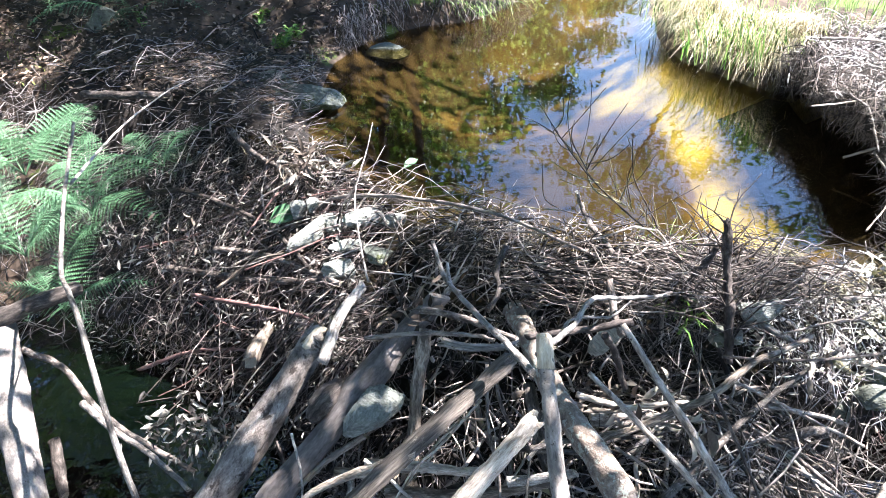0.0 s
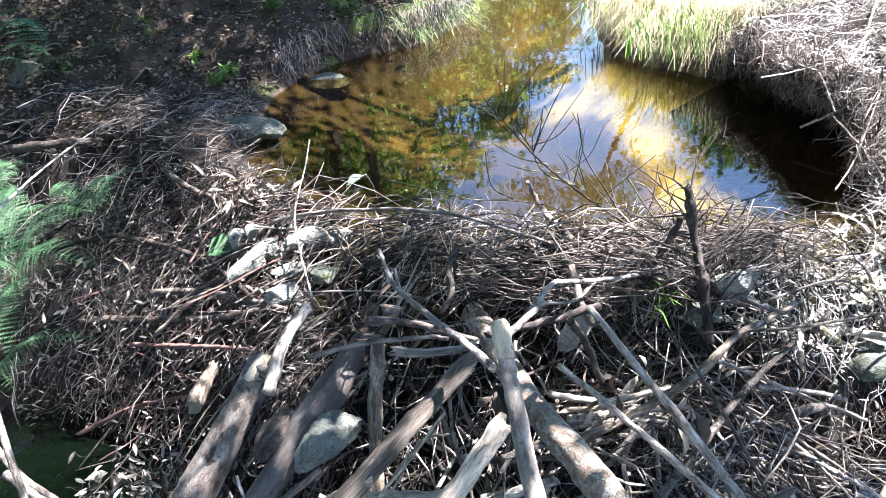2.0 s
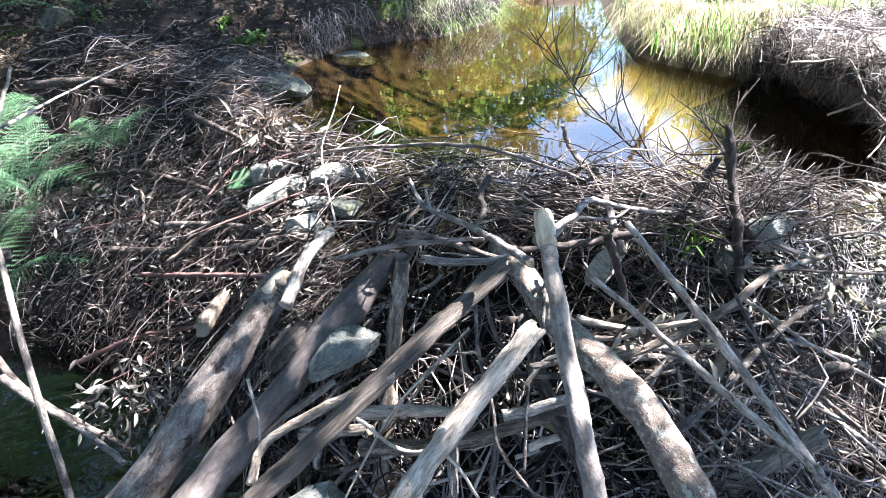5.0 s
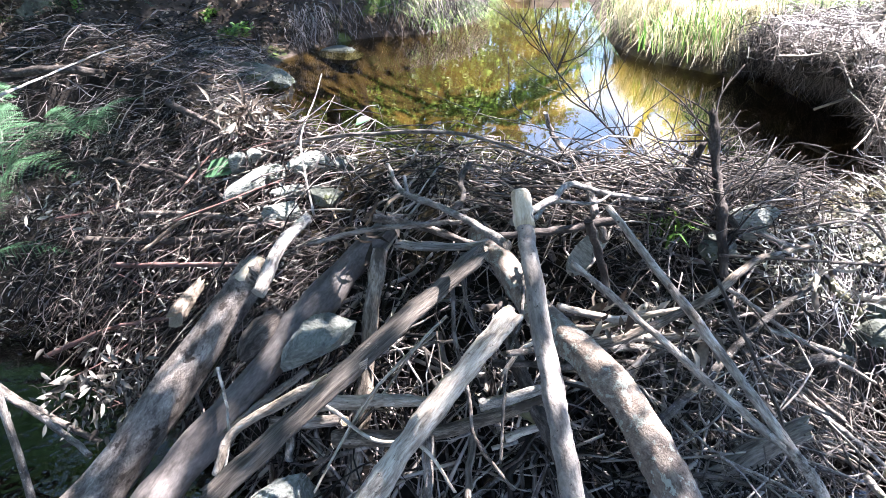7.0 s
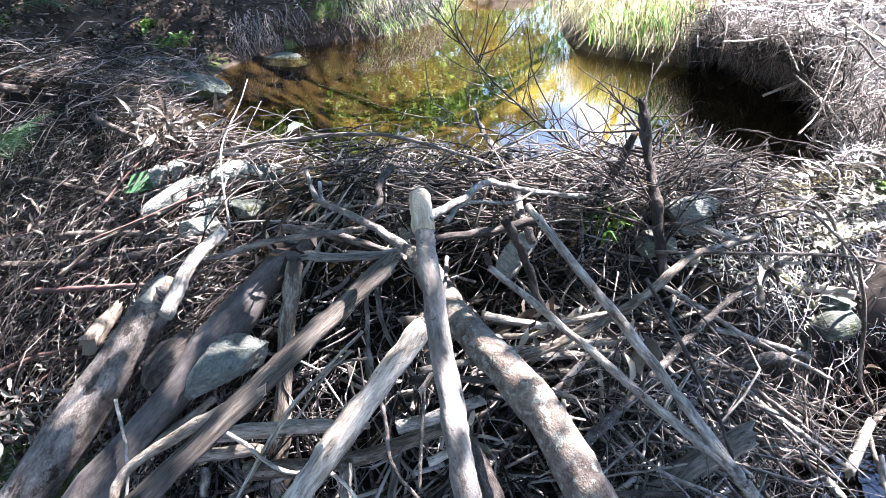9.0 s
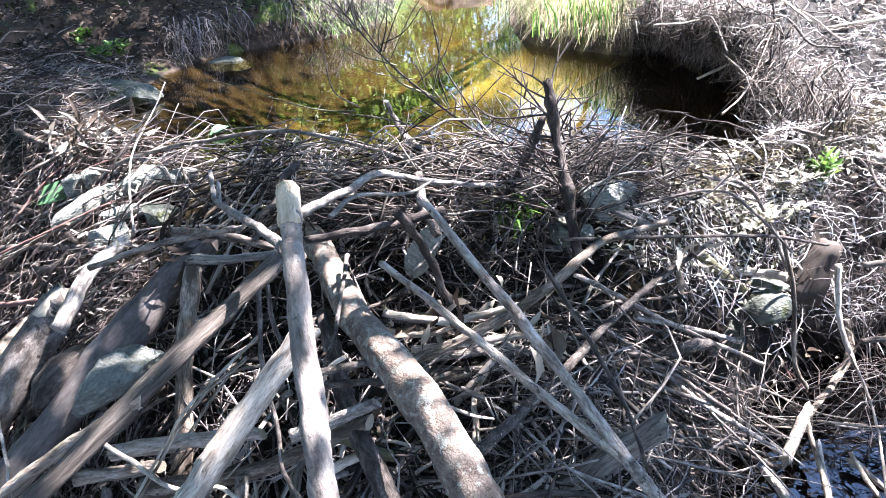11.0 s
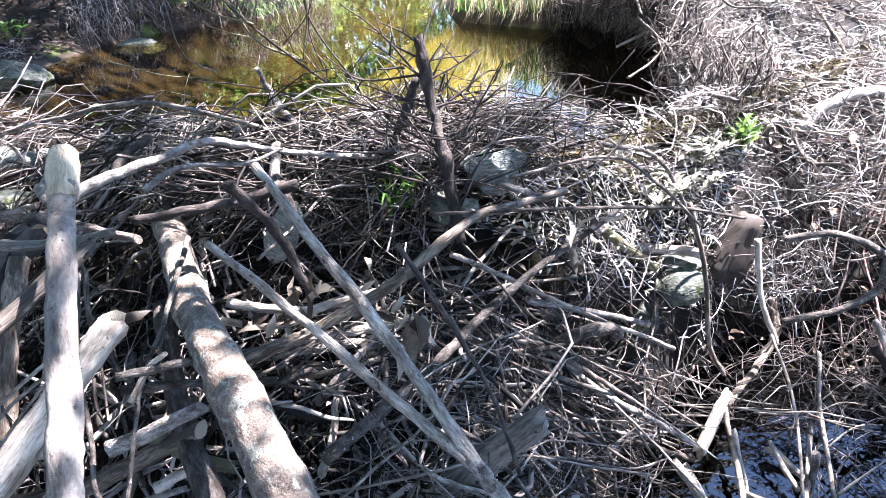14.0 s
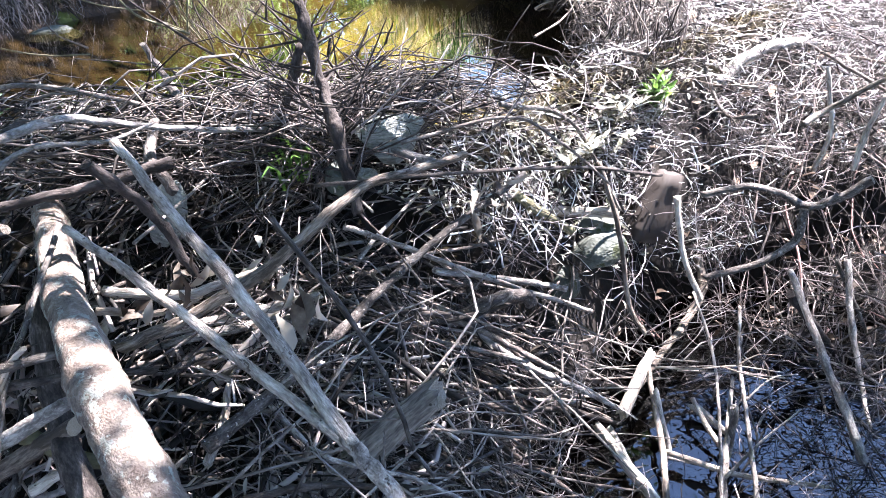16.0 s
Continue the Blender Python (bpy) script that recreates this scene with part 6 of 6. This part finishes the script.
tuft((1.98, 4.50, 0.10), 160, 0.42, (-0.25, -0.2, 0), GRASS, "tall tuft of green grass over the pond", (0.004, 0.008), 0.16)
tuft((2.22, 4.40, 0.18), 160, 0.42, (-0.25, -0.3, 0), GRASS, "tall tuft of bright green grass on the bank", (0.004, 0.008), 0.18)
tuft((1.95, 5.1, 0.1), 140, 0.48, (-0.2, -0.2, 0), GRASS, "tall tuft of green grass at the pond's far edge", (0.004, 0.008), 0.2)


def leaf_bunch(name, at, n, length, wide, hang, mat, label, size, seed):
    """A bunch of dry leaves on a broken branch tip."""
    g = np.random.default_rng(seed)
    p = g.normal(0, 1, (n, 3)) * np.array(size) + np.array(at)
    d = g.normal(0, 0.7, (n, 3)) + np.array(hang)
    L = length * g.uniform(0.6, 1.2, n)
    v, tri, quad = leaf_arrays(p, d, g.normal(0, 1, (n, 3)), L, L * wide, 0.5)
    return tagged(mesh_object(name, v, [tri, quad], mat), label, "leaves", kind="stuff")


leaf_bunch("dry_leaves", (-0.70, 3.10, 0.09), 110, 0.12, 0.16, (0.3, -0.8, 0.1), DEAD_LEAF, "bunch of long pale dry leaves at the pond edge", (0.10, 0.09, 0.035), 1)
leaf_bunch("dry_leaves", (-1.00, 1.95, -0.60), 420, 0.05, 0.30, (-0.2, -0.3, -0.8), WILTED, "bunch of withered leaves hanging over dark water", (0.13, 0.07, 0.09), 2)
leaf_bunch("dry_leaves", (-1.20, 2.05, -0.60), 8, 0.085, 0.42, (-0.4, -0.4, -0.7), WILTED, "few large withered leaves hanging over dark water", (0.05, 0.04, 0.07), 3)
leaf_bunch("dry_leaves", (-1.45, 2.85, -0.22), 120, 0.05, 0.28, (0.2, -0.2, 0.3), DEAD_LEAF, "pale grey leaves on broken branch tips", (0.16, 0.14, 0.04), 4)
leaf_bunch("dry_leaves", (-0.10, 1.98, 0.0), 26, 0.10, 0.25, (0.1, 0.3, 0.5), LITTER, "curled brown dead leaves on the dark log", (0.06, 0.05, 0.03), 5)
leaf_bunch("dry_leaves", (0.62, 1.62, -0.17), 40, 0.08, 0.35, (0.5, 0.1, 0.1), DEAD_LEAF, "dry tan leaves caught in the hollow", (0.14, 0.07, 0.03), 6)
leaf_bunch("dry_leaves", (0.88, 1.50, -0.13), 7, 0.10, 0.42, (0.1, -0.3, -0.8), DEAD_LEAF, "large dry leaves hanging on a stick", (0.03, 0.02, 0.02), 7)
leaf_bunch("dry_leaves", (1.38, 1.78, -0.12), 8, 0.10, 0.3, (0.1, -0.4, -0.7), DEAD_LEAF, "few dry leaves hanging from a stick end", (0.03, 0.03, 0.02), 8)

# ---- moss ----
x, y = scatter(5200, -4.2, 0.3, 3.9, 7.4)
ok = (x < pond_left(y)) & (bumps(x, y, 2.1, 5) > 0.55)
x, y = x[ok], y[ok]
n = len(x)
blades("moss", np.stack([x, y, land(x, y)], -1), rng.normal(0, 0.5, (n, 3)) * np.array([1, 1, 0]), rng.uniform(0.02, 0.06, n), rng.uniform(0.006, 0.014, n), MOSS, "cushions of green moss on the shaded bank", "moss")

# ---- trees ----


def tree(name, height, spread, leaves, leaf, seed, label, lean=(0, 0), low=0.35, thick=0.09, leaf_mat=TREE_LEAF):
    """A tree at the origin: tapered trunk, limbs and a crown of separate leaves in clumps."""
    g = np.random.default_rng(seed)
    root = new(name)
    top = np.array([lean[0], lean[1], height])
    path = spline([(0, 0, -0.3), tuple(top * 0.3 + g.normal(0, 0.08, 3)), tuple(top * 0.65 + g.normal(0, 0.12, 3)), tuple(top)], 24)
    v, q, c = tubes(path[None], (np.linspace(1, 0.12, 24) ** 1.1 * thick)[None], 12)
    mesh_object("trunk", v, [q, c], BARK_DARK, parent=root)
    tips = []
    for i in range(16):
        t = low + (1 - low) * (i + 0.5) / 16
        base = np.array([np.interp(t, np.linspace(0, 1, 24), path[:, k]) for k in range(3)])
        a = i * 2.4 + g.uniform(-0.5, 0.5)
        reach = spread * (1.15 - 0.75 * abs(t - low - 0.25 * (1 - low)) / (1 - low)) * g.uniform(0.7, 1.15)
        end = base + np.array([math.cos(a), math.sin(a), g.uniform(0.15, 0.6)]) * reach
        mid = (base + end) / 2 + g.normal(0, 0.08 * reach, 3)
        lp = spline([tuple(base), tuple(mid), tuple(end)], 9)
        lv, lq, lc = tubes(lp[None], np.linspace(thick * 0.4 * (1.1 - t), 0.006, 9)[None], 6)
        mesh_object("limb", lv, [lq, lc], BARK_DARK, parent=root)
        tips += [(lp[k], reach) for k in (4, 6, 7, 8)]
    per = leaves // len(tips)
    P = np.concatenate([g.normal(0, 1, (per, 3)) * np.array([0.2, 0.2, 0.13]) * r + p for p, r in tips])
    n = len(P)
    L = leaf * g.uniform(0.6, 1.25, n)
    leaf_stuff("crown", P, g.normal(0, 1, (n, 3)) + np.array([0, 0, -0.3]), g.normal(0, 1, (n, 3)) + np.array([0, 0, 0.6]), L, L * 0.55, leaf_mat, "", parent=root)
    return tagged(root, label, "tree", group="trees round the pond")


# Unseen trees, set towards the sun so that their crowns shade the dam.
shade = tree("tree", 4.6, 1.1, 1900, 0.11, 1, "unseen leafy young tree placed to shade the dam", (-1.8, 2.1), 0.68)
shade.location = (5.2, -0.36, -0.5)
copy_thing(shade, pose(5.68, -0.42, -0.5, 0, 0, 8))
copy_thing(shade, pose(2.5, 0.75, -0.5, 0, 0, 0) @ Matrix.Diagonal((1.1, 1.1, 1.05, 1)))
copy_thing(shade, pose(3.42, 0.88, -0.5, 0, 0, 0) @ Matrix.Diagonal((0.85, 0.85, 1.0, 1)))
other = tree("tree", 4.8, 1.1, 2600, 0.10, 2, "unseen leafy young tree placed to shade the lower dam face", (-0.4, 1.0), 0.72)
other.location = (6.0, 0.9, -0.4)
# Unseen crowns overhead and behind, added only to block sky light.
roof = tree("tree", 6.6, 3.0, 10000, 0.14, 8, "unseen spreading tree added to block sky light", (2.6, 0.6), 0.62, 0.13)
roof.location = (-2.5, -0.9, -1.0)
for x, y, turn, s in [(-2.95, -0.8, 100, 1.0), (3.95, -1.7, 200, 1.0), (-4.2, 4.5, 300, 1.05), (-2.7, -3.9, 20, 1.1), (-4.9, 0.0, 0, 1.25)]:
    copy_thing(roof, pose(x, y, -0.8, 0, 0, turn) @ Matrix.Diagonal((s, s, s, 1)))
# Unseen tree, placed so its crown shades the pond's left and the bank.
t3 = tree("tree", 6.4, 1.7, 10500, 0.13, 3, "unseen tall leafy tree placed to shade pond and bank", (-3.4, 1.2), 0.7)
t3.location = (5.0, 5.3, -0.1)
t4 = tree("tree", 7.5, 2.3, 6500, 0.13, 4, "tall leafy tree on the shaded bank", (2.0, -0.6), 0.5, 0.11)
t4.location = (-1.4, 8.4, 0.5)
far_a = tree("tree", 9.0, 2.9, 6500, 0.20, 5, "broad leafy tree behind the pond", (0.3, 0), 0.12, 0.16)
far_a.location = (-3.6, 11.5, 0.6)
far_b = tree("tree", 4.4, 2.0, 6000, 0.16, 6, "bushy sunlit tree behind the pond", (0, 0), 0.06, 0.12)
far_b.location = (1.4, 16.0, 0.5)
over = tree("tree", 7.2, 1.6, 6000, 0.14, 14, "slender tree leaning over the end of the pond", (-2.2, -0.6), 0.58, 0.09)
over.location = (5.6, 12.6, 0.2)
bush = tree("bush", 2.3, 1.2, 5000, 0.10, 12, "sunlit bright green bush at the end of the pond", (0.1, 0), 0.04, 0.05, BUSH_LEAF)
bush.location = (0.2, 9.4, 0.1)
for x, y, turn, s in [(1.3, 11.6, 60, 1.1), (-0.7, 8.0, 220, 0.75), (6.4, 12.0, 30, 1.2), (-1.0, 11.0, 90, 1.2)]:
    copy_thing(bush, pose(x, y, 0.1, 0, 0, turn) @ Matrix.Diagonal((s, s, s, 1)))
# The last four copies are unseen, added to cut the sky light.
for src, x, y, z, turn, s in [(far_a, -6.5, 8.0, 0.6, 70, 1.0), (far_a, -5.2, 4.6, 0.4, 150, 0.8), (far_a, -9.0, 13.0, 0.5, 200, 1.2), (far_b, -2.2, 18.0, 0.5, 60, 1.8), (far_b, 9.4, 15.0, 0.4, 130, 1.3), (far_b, 10.5, 11.0, 0.4, 250, 1.3), (far_a, 14.0, 19.0, 0.4, 20, 1.2), (far_a, -7.5, 1.0, -0.2, 290, 0.9), (far_b, 4.2, 22.0, 0.5, 320, 1.1), (far_a, -1.0, 15.5, 0.5, 110, 0.85), (far_a, -1.8, 13.0, 0.5, 330, 0.85), (far_b, 19.0, 30.0, 0.5, 80, 2.4), (far_b, -12.0, 25.0, 0.5, 10, 2.6), (far_b, 8.5, 40.0, 0.5, 100, 1.8), (t4, -3.4, 7.2, 0.7, 120, 0.8), (far_a, -4.6, 0.2, -0.6, 40, 0.9), (far_a, -3.6, -5.0, -0.6, 160, 1.0), (far_a, 3.2, -4.5, -0.8, 260, 1.0), (far_a, 8.0, -3.0, -0.6, 330, 1.0)]:
    copy_thing(src, pose(x, y, z, 0, 0, turn) @ Matrix.Diagonal((s, s, s, 1)))

# ---- shaded bank beyond the pond ----
for i, (x, y, n, h) in enumerate([(-0.35, 6.0, 12, 0.30), (0.05, 6.1, 12, 0.30), (0.35, 6.35, 12, 0.28), (-0.75, 5.6, 10, 0.18), (-0.62, 5.9, 10, 0.26), (-1.35, 6.4, 12, 0.32), (-1.9, 6.1, 12, 0.30), (-0.9, 6.9, 12, 0.34), (-2.6, 6.6, 12, 0.34), (-1.1, 4.75, 8, 0.12)]):
    leafy_plant("weed", (x, y, float(land(x, y)) - 0.01), n, h, 0.055, GREEN_LEAF, "low green weed on the shaded bank", 40 + i, 0.5, 12, 0.5)
for x, y, r, top in [(-0.30, 6.15, 0.05, (-0.20, 6.2, 2.6)), (-0.62, 6.95, 0.07, (-0.7, 7.0, 3.2)), (-1.9, 7.3, 0.08, (-2.0, 7.4, 3.4)), (-3.2, 6.2, 0.07, (-3.3, 6.3, 3.0))]:
    z = float(land(x, y)) - 0.1
    branch("slender_tree", [(x, y, z), ((x + top[0]) / 2 + 0.04, (y + top[1]) / 2, 1.2), top], r, r * 0.7, BARK_DARK, "slender dark tree trunk standing on the shaded bank", knots=3)
x, y = scatter(1400, -4.0, 0.3, 3.6, 7.2)
ok = x < pond_left(y) - 0.03
x, y = x[ok], y[ok]
n = len(x)
twig_stuff("bank_twigs", np.stack([x, y, land(x, y) + rng.uniform(0.0, 0.05, n)], -1), rng.normal(0, 1, (n, 3)) * np.array([1, 1, 0.2]), rng.uniform(0.08, 0.4, n), 0.001 + 0.003 * rng.uniform(0, 1, n) ** 2, TWIGS_DARK, "fallen twigs among the leaf litter")
n = 1200
y = rng.uniform(5.0, 6.9, n)
x = pond_left(y) - rng.uniform(-0.04, 0.06, n)
twig_stuff("hanging_roots", np.stack([x, y, rng.uniform(0.04, 0.24, n)], -1), np.array([0.2, -0.3, -0.9]) + rng.normal(0, 0.35, (n, 3)), rng.uniform(0.06, 0.25, n), 0.001 + 0.003 * rng.uniform(0, 1, n) ** 2, TWIGS_DARK, "dark roots hanging from the eroded bank", category="roots")
